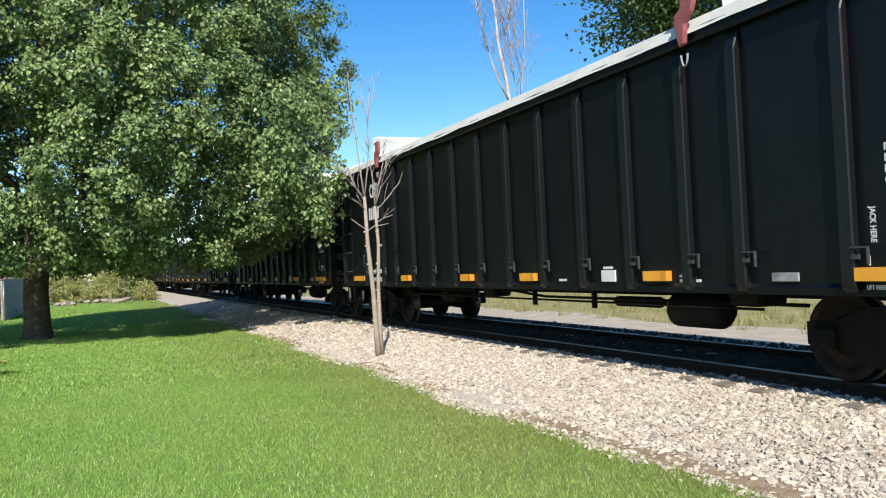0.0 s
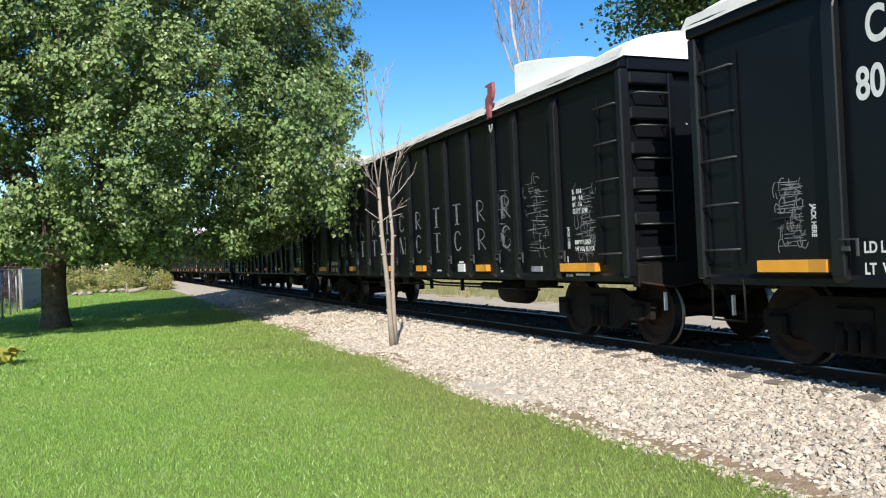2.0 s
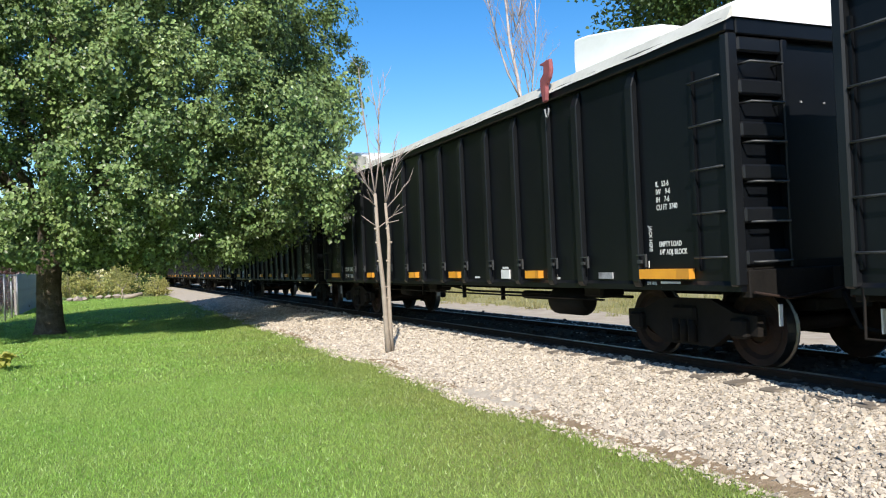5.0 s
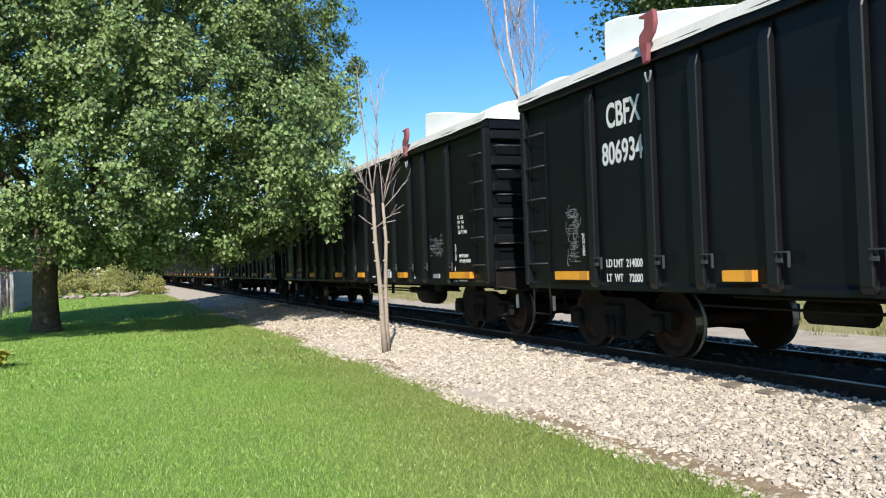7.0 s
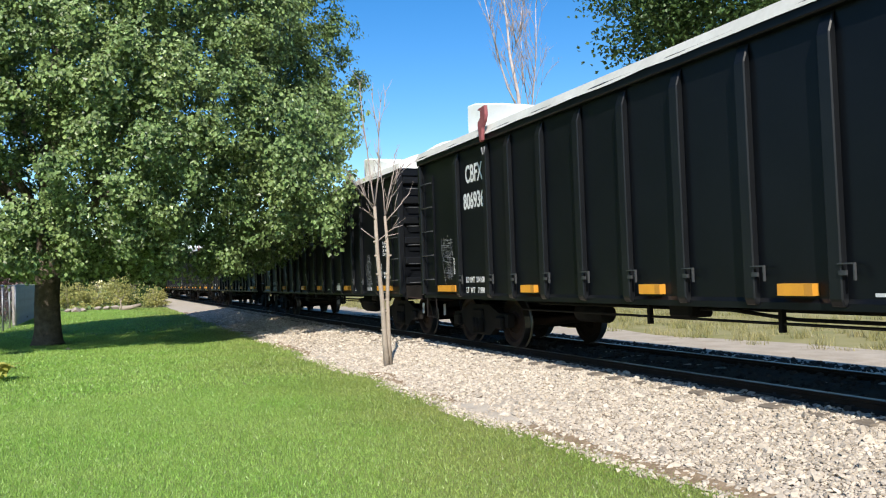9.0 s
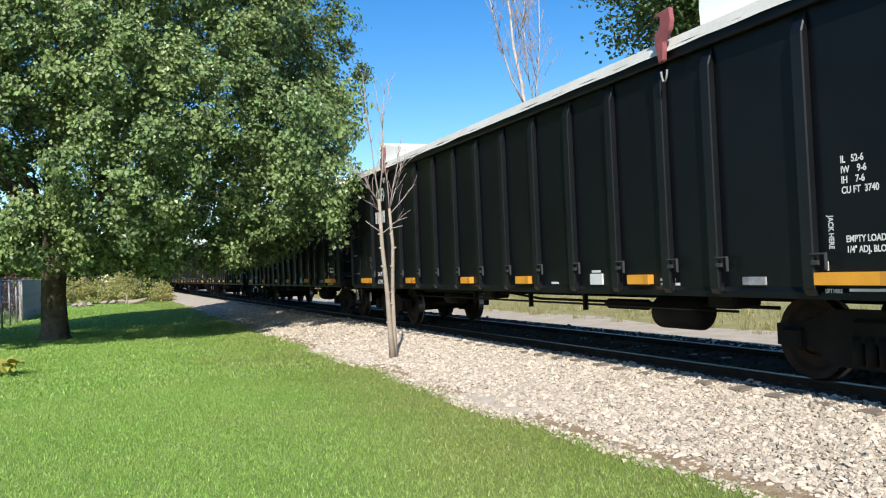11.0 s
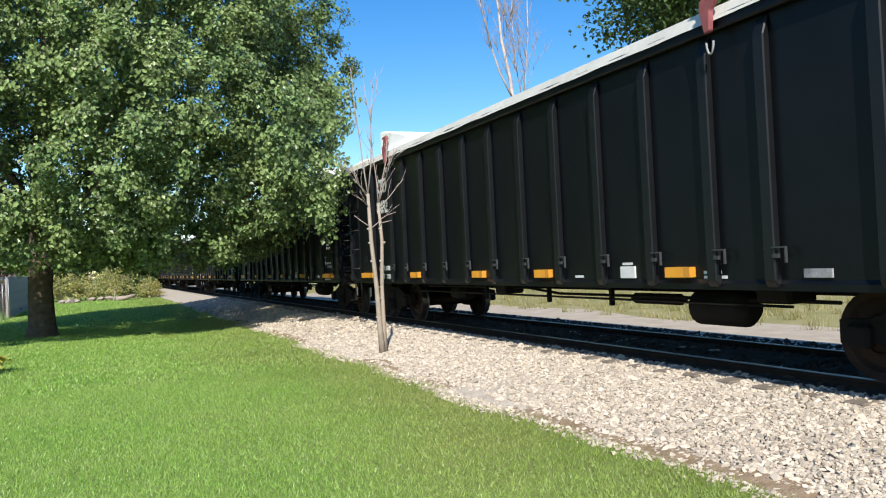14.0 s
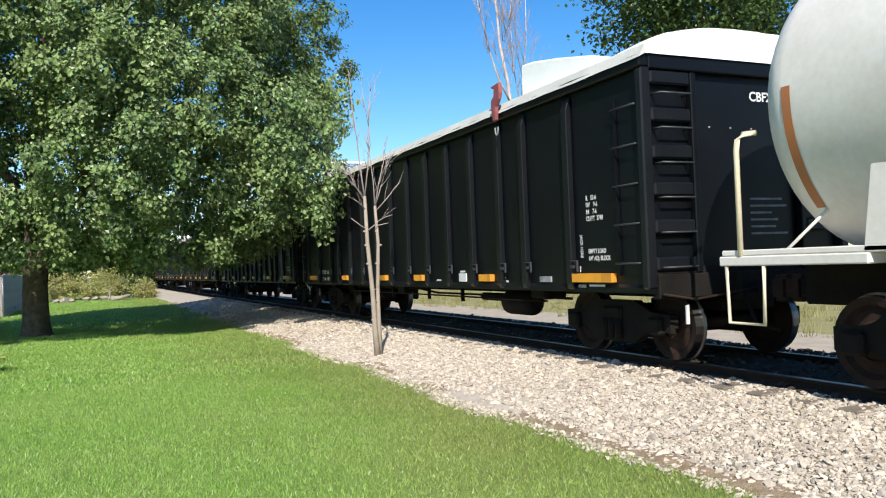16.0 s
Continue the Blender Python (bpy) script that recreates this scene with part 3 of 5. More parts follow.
        part("air_hose", tube(bmesh.new(), [(-0.3, e * (HALF + 0.1), 0.8), (-0.32, e * (HALF + 0.3), 0.45), (-0.25, e * (HALF + 0.55), 0.4)], 0.022, 6), UNDER, car)
        part("pale_marker", box(bmesh.new(), -1.12, -1.08, *sorted((e * (HALF + 0.02), e * (HALF + 0.04))), 0.50, 0.72), LETTER, car, "white painted uncoupling lever end")
        part("uncoupling_lever", tube(bmesh.new(), [(-1.45, e * (HALF + 0.05), 0.86), (-1.0, e * (HALF + 0.06), 0.78), (-0.2, e * (HALF + 0.2), 0.88)], 0.016, 6), RUST, car)
        build_truck(car, e * TRUCK)
    # under the floor
    part("air_reservoir", tube(bmesh.new(), [(-0.85, HALF - 11.52, 0.62), (-0.85, HALF - 11.64, 0.62), (-0.85, HALF - 12.34, 0.62), (-0.85, HALF - 12.46, 0.62)], [0.11, 0.21, 0.21, 0.11], 18), UNDER, car)
    part("brake_cylinder", tube(bmesh.new(), [(-0.75, HALF - 4.4, 0.66), (-0.75, HALF - 5.1, 0.66)], 0.13, 12), UNDER, car)
    part("brake_rod", tube(bmesh.new(), [(-1.1, HALF - 3.2, 0.70), (-1.1, HALF - 13.2, 0.68)], 0.017, 6), UNDER, car)
    for o in (6.5, 8.6, 10.2):
        part("rod_hanger", box(bmesh.new(), -1.13, -1.07, HALF - o - 0.025, HALF - o + 0.025, 0.60, 1.08), UNDER, car)
    for o in (5.4, 7.6, 9.8):
        part("cross_bearer", prism(bmesh.new(), [(-SHEET + 0.05, 0.88), (-0.3, 0.74), (0.3, 0.74), (SHEET - 0.05, 0.88), (SHEET - 0.05, 1.07), (-SHEET + 0.05, 1.07)], "y", HALF - o - 0.06, HALF - o + 0.06), UNDER, car)
    for o in (11.75, 12.25):
        part("tank_strap", box(bmesh.new(), -0.90, -0.80, HALF - o - 0.02, HALF - o + 0.02, 0.80, 1.085), UNDER, car)
    part("control_valve", rounded(box(bmesh.new(), -1.12, -0.72, HALF - 13.18, HALF - 12.72, 0.70, 1.0), 0.04, 1), UNDER, car)
    part("air_pipe", tube(bmesh.new(), [(-1.0, HALF - 3.6, 0.80), (-1.0, HALF - 7.8, 0.80), (-0.92, HALF - 8.6, 0.72), (-0.92, HALF - 13.6, 0.72)], 0.022, 6), UNDER, car)
    part("slack_adjuster", tube(bmesh.new(), [(-0.55, HALF - 9.9, 0.66), (-0.55, HALF - 10.0, 0.66), (-0.55, HALF - 10.9, 0.66), (-0.55, HALF - 11.0, 0.66)], [0.03, 0.075, 0.075, 0.03], 10), UNDER, car)
    part("retainer_valve", rounded(box(bmesh.new(), -1.15, -0.8, HALF - 7.3, HALF - 6.9, 0.70, 0.92), 0.03, 1), UNDER, car)

    # tarpaulin over the load
    rng = np.random.default_rng(11)
    os_ = np.unique(np.concatenate([np.linspace(-0.04, 16.30, 130), [1.74, 1.79, 1.84, 12.88, 12.93, 12.98]]))
    us = np.linspace(-1, 1, 25)
    rows = []
    for o in os_:
        h = tarp_height(min(max(o, 0), 16.26))
        row = []
        for u in us:
            q = max(0.0, 1 - abs(u) ** (9 if o < 14.7 else 3.2))
            z = 3.70 + (h - 3.70) * q + 0.018 * noise.noise(Vector((u * 3, o * 2.1, 0))) + 0.012 * noise.noise(Vector((u * 9, o * 6, 4)))
            row.append((u * (SIDE - 0.052), HALF - o, z))
        rows.append(row)
    bm = bmesh.new()
    vs = [[bm.verts.new(p) for p in row] for row in rows]
    for a, b in zip(vs, vs[1:]):
        for i in range(len(us) - 1):
            bm.faces.new((a[i], a[i + 1], b[i + 1], b[i])).smooth = True
    # skirts at the ends
    for row in (vs[0], vs[-1]):
        low = [bm.verts.new((v.co.x, v.co.y, 3.60)) for v in row]
        for i in range(len(us) - 1):
            bm.faces.new((row[i], row[i + 1], low[i + 1], low[i]))
    part("tarpaulin", bm, TARP, car, "white tarpaulin over the heaped load")
    for s in (-1, 1):
        bm = bmesh.new()
        lo, hi = [], []
        for o in np.linspace(-0.04, 16.30, 90):
            w = 0.012 * noise.noise(Vector((o * 2, s, 9)))
            lo.append(bm.verts.new((s * (SIDE + 0.04 + w), HALF - o, 3.55 + 0.014 * noise.noise(Vector((o * 1.3, s, 2))))))
            hi.append(bm.verts.new((s * (SIDE - 0.05), HALF - o, 3.71)))
        for i in range(len(lo) - 1):
            bm.faces.new((lo[i], lo[i + 1], hi[i + 1], hi[i]))
        for a, c in ((lo[0], hi[0]), (lo[-1], hi[-1])):
            bm.faces.new((a, c, bm.verts.new((c.co.x, c.co.y, 3.60))))
        part("tarpaulin_edge", bm, RIM, car, "dusty off-white hem of the tarpaulin")
    # boxy folds of the sheet
    for o0, o1, top, end in ((1.80, 4.2, 4.31, 3.80), (13.05, 14.9, 4.27, 3.95)):
        bm = bmesh.new()
        a, m, c = HALF - o0, HALF - o0 - 0.55 * (o1 - o0), HALF - o1
        prism(bm, [(a, 3.70), (a + 0.02, 4.0), (a, top), (a - 0.3, top - 0.02), (m, 0.55 * top + 0.45 * end), (c, end), (c, 3.70)], "x", -1.30, 1.30)
        bmesh.ops.bevel(bm, geom=bm.edges[:], offset=0.022, segments=1, affect="EDGES")
        part("tarpaulin_fold", bm, TARP, car, "boxy raised fold of the white tarpaulin")
        bm = bmesh.new()
        for zz in (4.12, 3.96):
            for x in np.arange(-1.22, -0.6, 0.13):
                box(bm, x, x + 0.09, a + 0.012, a + 0.03, zz, zz + 0.09)
        part("small_print", bm, CHALK, car)
    # red tightener straps standing on the rim
    for o in (3.15, 12.90):
        y = HALF - o
        bm = bmesh.new()
        prism(bm, [(y - 0.02, 3.44), (y + 0.06, 3.42), (y + 0.12, 3.66), (y + 0.11, 3.76), (y + 0.02, 3.82), (y + 0.01, 3.92), (y + 0.11, 3.95), (y + 0.11, 3.97), (y - 0.16, 3.99), (y - 0.18, 3.84), (y - 0.14, 3.74), (y - 0.04, 3.64)], "x", -SIDE - 0.11, -SIDE - 0.05)
        part("strap", rounded(bm, 0.012, 1), REDSTRAP, car, "red fabric tightening strap")
        bm = bmesh.new()
        tube(bm, [(-SIDE - 0.07, y + 0.02 + 0.05 * math.cos(a), 3.34 + 0.12 * math.sin(a)) for a in np.linspace(0, -math.pi, 9)], 0.012, 6)
        part("chain_loop", bm, CHALK, car, "dangling pale chain loop")
    # amber reflectors
    for o, w in ((0.854, 0.80), (4.08, 0.40), (6.96, 0.38), (9.04, 0.40), (11.92, 0.40), (14.68, 0.86)):
        part("reflector", box(bmesh.new(), -SIDE + 0.002, -SHEET + 0.01, HALF - o - 0.76 * w, HALF - o, 0.995, 1.105), AMBER, car, "amber reflective strip")
        part("reflector", box(bmesh.new(), -SIDE + 0.002, -SHEET + 0.01, HALF - o - w, HALF - o - 0.763 * w, 0.995, 1.105), DARKAMBER, car, "darker end of the amber strip")
    part("placard", box(bmesh.new(), -SHEET - 0.02, -SHEET, HALF - 11.30, HALF - 11.02, 0.985, 1.125), LETTER, car, "small white routing placard")
    bars([0.2], 11.05, 1.17, car, h=0.03)
    bars([0.26, 0.34], 12.45, 1.06, car, h=0.03)
    bars([0.16], 13.3, 1.04, car)
    bars([0.2], 10.0, 1.02, car)
    part("data_plate", box(bmesh.new(), -SHEET - 0.02, -SHEET, HALF - 14.05, HALF - 13.75, 0.99, 1.07), CHALK, car, "grey metal data plate")
    bars([0.34, 0.0], 15.0, 0.965, car, h=0.025, out=SIDE - 0.055)
    for i, w in enumerate(("IL   52-6", "IW    9-6", "IH    7-6", "CU FT  3740")):
        lettering(w, 0.085, 14.90, 2.04 - i * 0.088, car)
    lettering("EMPTY LOAD", 0.08, 14.92, 1.36, car)
    lettering('1/4" ADJ. BLOCK', 0.08, 14.92, 1.27, car)
    lettering("JACK HERE", 0.075, 14.745, 1.60, car, turn=-90)
    lettering("LIFT HERE", 0.05, 14.70, 0.925, car, out=SIDE - 0.056)
    lettering("JACK HERE", 0.075, 1.40, 1.60, car, turn=-90)
    part("dash", box(bmesh.new(), -SHEET - 0.004, -SHEET, HALF - 14.775, HALF - 14.76, 1.12, 1.2), LETTER, car)
    part("bracket", prism(bmesh.new(), [(HALF - 1.0, 1.50), (HALF - 1.16, 1.50), (HALF - 1.16, 1.36), (HALF - 1.145, 1.36), (HALF - 1.145, 1.485), (HALF - 1.0, 1.485)], "x", -SHEET - 0.02, -SHEET + 0.005), RIBPAINT, car)
    # faint lettering on the rear end
    for e in (-1,):
        ob = new("end_lettering", text_mesh("CBFX", 0.16, LETTER, "CENTER"))
        ob.parent = car
        ob.matrix_basis = pose(0.3, -HALF + 0.098, 3.16, 90, 0, 0)
        bm = bmesh.new()
        for i, w in enumerate((0.52, 0.60, 0.34, 0.44, 0.40, 0.60)):
            box(bm, 0.05, 0.05 + w, -HALF + 0.094, -HALF + 0.101, 1.94 - i * 0.085, 1.965 - i * 0.085)
        part("small_print", bm, CHALK, car)
    return car


build_stones()
build_grass()
first = build_gondola()
CARS = {}
for k in range(-6, 11):
    CARS[k] = first if k == -6 else copy_thing(first, pose(TRACK, 0, RAIL))

NUMBERS = {1: ("806907", "213800", "72200"), 2: ("80693", "214000", "71600"), 3: ("806914", "214100", "71900"), 5: ("806934", "214000", "72000"),
           6: ("806936", "214100", "71900"), 8: ("806930", "214000", "72000"), 9: ("806925", "213900", "72100"), 10: ("806911", "213800", "72200"),
           0: ("", "", ""), 4: ("", "", ""), 7: ("", "", "")}
for k, (number, load, empty) in NUMBERS.items():
    c = CARS[k]
    lettering("CBFX", 0.42, 2.03, 2.88, c, wide=0.66)
    if number:
        lettering(number, 0.38, 1.92, 2.43, c, wide=0.72)
    for i in range(len(number), 6):
        bars([0.10], 1.97 + i * 0.145, 2.65, c, h=0.27)
    if not load:
        bars([0.42], 2.40, 1.25, c, h=0.09)
        bars([0.36], 2.46, 1.07, c, h=0.09)
    lettering("LD LMT  " + load, 0.135, 1.92, 1.155, c, wide=0.78)
    lettering("LT  WT    " + empty, 0.135, 1.92, 0.975, c, wide=0.78)


# chalk scribbles and drawings on some wagons
def ribbon(bm, pts, w, out):
    """A flat painted stroke through (o, z) pairs on the side sheet."""
    for (a, b), (c, d) in zip(pts, pts[1:]):
        n = Vector((b - d, c - a))
        if n.length < 1e-6:
            continue
        n = n.normalized() * w / 2
        vs = [bm.verts.new((-out, HALF - p, q)) for p, q in ((a + n.x, b + n.y), (c + n.x, d + n.y), (c - n.x, d - n.y), (a - n.x, b - n.y))]
        bm.faces.new(vs)


def arc(o, z, rx, rz, a0, a1, n=10):
    return [(o + rx * math.cos(radians(a0 + (a1 - a0) * i / n)), z + rz * math.sin(radians(a0 + (a1 - a0) * i / n))) for i in range(n + 1)]


def glyph(bm, rng, o, z, w, h, out):
    """A shaded block-letter shape: an outline with a hatched stem."""
    kind = rng.randrange(4)
    if kind == 0:
        for k in (0.0, 0.035):
            ribbon(bm, arc(o + w * 0.5, z + h * 0.5, w * (0.5 - k), h * (0.5 - k), 40, 320), 0.014, out)
        for i in range(8):
            zz = z + h * (0.2 + 0.075 * i)
            ribbon(bm, [(o + w * 0.06, zz), (o + w * 0.24, zz + 0.02)], 0.018, out)
    elif kind == 1:
        ribbon(bm, [(o, z + h), (o + w, z + h), (o + w, z + h * 0.9)], 0.014, out)
        ribbon(bm, [(o + w * 0.2, z), (o + w * 0.8, z)], 0.016, out)
        for i in range(5):
            ribbon(bm, [(o + w * (0.40 + 0.05 * i), z), (o + w * (0.40 + 0.05 * i), z + h)], 0.013, out)
    elif kind == 2:
        for i in range(5):
            ribbon(bm, [(o + w * 0.05 * i, z + h), (o + w * (0.5 + 0.05 * i), z)], 0.013, out)
        ribbon(bm, [(o + w, z + h), (o + w, z)], 0.014, out)
        ribbon(bm, [(o, z), (o, z + h)], 0.012, out)
    else:
        ribbon(bm, arc(o + w * 0.3, z + h * 0.72, w * 0.6, h * 0.27, -90, 100), 0.014, out)
        for i in range(4):
            ribbon(bm, [(o + w * (0.1 + 0.05 * i), z), (o + w * (0.1 + 0.05 * i), z + h)], 0.013, out)
        ribbon(bm, [(o + w * 0.3, z + h * 0.45), (o + w, z)], 0.02, out)


def scribble(bm, rng, o, z, w, h, n, out):
    for i in range(n):
        p = [(o + w * rng.random(), z + h * (i + rng.random()) / n) for _ in range(3)]
        ribbon(bm, p, 0.007, out)
        q = rng.uniform(0.05, 0.14) * min(1, w * 2)
        ribbon(bm, arc(o + w * rng.random(), z + h * (i + 0.5) / n, q * 0.5, q, rng.uniform(0, 180), rng.uniform(200, 380), 7), 0.008, out)


OUT = SHEET + 0.005
rng = random.Random(21)
bm = bmesh.new()
for i in range(1, 12):
    o = RIBS[i] + 0.24 if RIBS[i + 1] - RIBS[i] > 0.9 else RIBS[i] + 0.18
    glyph(bm, rng, o + 0.03, 1.84, 0.33, 0.36, OUT)
    glyph(bm, rng, o + 0.03, 1.36, 0.33, 0.36, OUT)
scribble(bm, rng, 12.70, 1.30, 0.4, 1.0, 14, OUT)
scribble(bm, rng, 13.62, 1.25, 0.7, 1.15, 20, OUT)
part("graffiti", bm, CHALK, CARS[1], "pale chalky graffiti letters in every panel")
for k, o, z, w, h, n in ((2, 1.05, 1.22, 0.34, 0.62, 26), (2, 3.95, 1.22, 0.5, 0.5, 6), (3, 1.05, 1.25, 0.34, 0.62, 26), (4, 13.55, 1.40, 0.75, 0.35, 12),
                         (5, 1.05, 1.22, 0.34, 0.72, 26), (6, 0.95, 1.22, 0.5, 0.75, 26), (1, 15.0, 1.20, 0.5, 0.9, 26)):
    bm = bmesh.new()
    scribble(bm, rng, o, z, w, h, n, OUT)
    part("graffiti", bm, CHALK, CARS[k], "pale chalk scribble")
# a striped insect-like doodle and a round doodle
bm = bmesh.new()
ribbon(bm, arc(13.98, 1.40, 0.12, 0.12, 0, 360, 16), 0.014, OUT)
ribbon(bm, arc(13.85, 1.52, 0.06, 0.10, 0, 360, 12), 0.010, OUT)
ribbon(bm, arc(14.11, 1.52, 0.06, 0.10, 0, 360, 12), 0.010, OUT)
ribbon(bm, [(13.88, 1.34), (13.92, 1.15), (13.98, 0.98), (14.04, 1.15), (14.08, 1.34)], 0.012, OUT)
for i in range(4):
    ribbon(bm, arc(13.98, 1.30 - 0.06 * i, 0.10 - 0.014 * i, 0.03, 180, 360, 6), 0.012, OUT)
scribble(bm, rng, 13.85, 1.66, 0.3, 0.25, 6, OUT)
part("graffiti", bm, CHALK, CARS[2], "white chalk drawing of an insect")
bm = bmesh.new()
for k in range(3):
    ribbon(bm, arc(13.9 + 0.03 * k, 1.48 + 0.03 * k, 0.25 - 0.07 * k, 0.22 - 0.04 * k, 50 * k, 330 - 25 * k, 13), 0.009, OUT)
scribble(bm, rng, 13.75, 1.35, 0.3, 0.5, 12, OUT)
scribble(bm, rng, 13.68, 1.12, 0.45, 0.14, 5, OUT)
part("graffiti", bm, CHALK, CARS[5], "white chalk drawing of a round shape")


def build_tank_car():
    car = thing("tank_car", "grey-white steel tank wagon with cream handrails, coupled behind the gondolas", "railway wagon")
    r, c = 1.48, 2.70
    prof = []
    for a in np.linspace(0, 90, 12):
        prof.append((7.85 - 0.70 * (1 - math.cos(radians(a))), r * math.sin(radians(a))))
    prof += [(-y, q) for y, q in prof[::-1]]
    bm = bmesh.new()
    k = 56
    rings = [[bm.verts.new((q * math.cos(2 * math.pi * i / k), y, c + q * math.sin(2 * math.pi * i / k))) for i in range(k)] for y, q in prof[1:-1]]
    for a, b in zip(rings, rings[1:]):
        for i in range(k):
            bm.faces.new((a[i], a[(i + 1) % k], b[(i + 1) % k], b[i])).smooth = True
    for ring in (rings[0], rings[-1]):
        bm.faces.new(ring).smooth = True
    part("tank", bm, TANKPAINT, car, "grey-white cylindrical tank with dished heads")
    # vertical stripe painted on the head
    bm = bmesh.new()
    inner, outer = [], []
    for a in np.linspace(176, 223, 18):
        for y, lst in ((7.15, inner), (7.05, outer)):
            lst.append(bm.verts.new(((r + 0.006) * math.cos(radians(a)), y, c + (r + 0.006) * math.sin(radians(a)))))
    for i in range(17):
        bm.faces.new((inner[i], inner[i + 1], outer[i + 1], outer[i]))
    part("stripe", bm, STREAK, car, "orange-brown stripe on the tank head")
    bm = bmesh.new()
    for w, z in ((0.55, 2.95), (0.7, 2.3)):
        box(bm, -r - 0.008, -r + 0.2, 4.4, 4.4 + w, z, z + 0.05)
    part("small_print", bm, CHALK, car)
    for e in (-1, 1):
        part("stub_sill", rounded(box(bmesh.new(), -0.35, 0.35, *sorted((e * 4.6, e * 8.0)), 0.72, 1.16), 0.02, 1), UNDER, car)
        part("platform", rounded(box(bmesh.new(), -1.52, 1.52, *sorted((e * 6.3, e * 8.0)), 1.165, 1.26), 0.012, 1), TANKPAINT, car, "off-white end platform")
        for s in (-1, 1):
            x = s * 1.50
            bm = bmesh.new()
            tube(bm, [(x, e * 7.72, 1.26), (x, e * 7.72, 2.30), (x, e * 7.70, 2.40), (x - s * 0.06, e * 7.68, 2.46), (x - s * 0.22, e * 7.68, 2.48)], 0.028, 10)
            part("handrail", bm, CREAM, car, "cream painted end handrail")
            bm = bmesh.new()
            tube(bm, [(x, e * 7.92, 1.16), (x, e * 7.90, 0.60), (x, e * 7.45, 0.60), (x, e * 7.43, 1.16)], 0.02, 8)
            part("sill_step", bm, CREAM, car, "cream painted step")
            part("side_rail", rounded(box(bmesh.new(), *sorted((x, x - s * 0.06)), *sorted((e * 5.0, e * 7.98)), 1.265, 1.32), 0.01, 1), TANKPAINT, car)
            part("brace", tube(bmesh.new(), [(s * 1.35, e * 7.35, 1.26), (s * 1.0, e * 7.0, 1.75)], 0.016, 8), TANKPAINT, car)
            part("saddle", prism(bmesh.new(), [(e * 6.35, 1.27), (e * 5.55, 1.27), (e * 5.75, 1.98), (e * 6.25, 1.98)], "x", *sorted((s * 1.44, s * 1.50))), TANKPAINT, car, "off-white saddle bracket")
        part("body_bolster", rounded(box(bmesh.new(), -1.46, 1.46, *sorted((e * 5.7, e * 6.2)), 0.84, 1.16), 0.02, 1), RUST, car)
        part("coupler_shank", rounded(box(bmesh.new(), -0.09, 0.09, *sorted((e * 8.0, e * 8.3)), 0.80, 0.96), 0.02, 1), UNDER, car)
        part("coupler_head", rounded(box(bmesh.new(), -0.13, 0.15, *sorted((e * 8.24, e * 8.46)), 0.72, 1.03), 0.05, 2), RUST, car)
        build_truck(car, e * 5.95)
    return car


TANKCAR = build_tank_car()


# ---- plants, fence, small things ----
LEAF_V = np.array([[0, 0, 0], [-0.44, 0.44, 0.14], [0, 1.0, -0.06], [0.44, 0.44, 0.14]])
LEAF_F = np.array([[0, 2, 1], [0, 3, 2]])


def leaf_mesh(name, places, size, mat, seed, tilt=42):
    rng = np.random.default_rng(seed)
    n = len(places)
    s = size * rng.uniform(0.65, 1.25, n)
    v, f = scatter(LEAF_V, LEAF_F, places, turn_matrices(rng, n, tilt), np.stack([s * rng.uniform(0.8, 1.1, n), s, s], -1))
    return numpy_mesh(name, v, f, mat)


def clumped(rng, centres, per, spread):
    """Points gathered in flattened, uneven clumps."""
    n = len(centres)
    size = rng.uniform(0.6, 1.35, n)
    pts = rng.normal(0, 1, (n, per, 3)) * np.array([1, 1, 0.62]) * spread * size[:, None, None]
    return (centres[:, None, :] + pts).reshape(-1, 3)


def limb(bm, rng, a, b, r0, r1, bends=4, wander=0.12, sides=8):
    a, b = Vector(a), Vector(b)
    length = (b - a).length
    pts = [a.lerp(b, i / bends) + (Vector((rng.uniform(-1, 1), rng.uniform(-1, 1), rng.uniform(-0.5, 0.5))) * wander * length * 0.3 if 0 < i < bends else Vector()) for i in range(bends + 1)]
    tube(bm, pts, [r0 + (r1 - r0) * i / bends for i in range(bends + 1)], sides)
    return pts


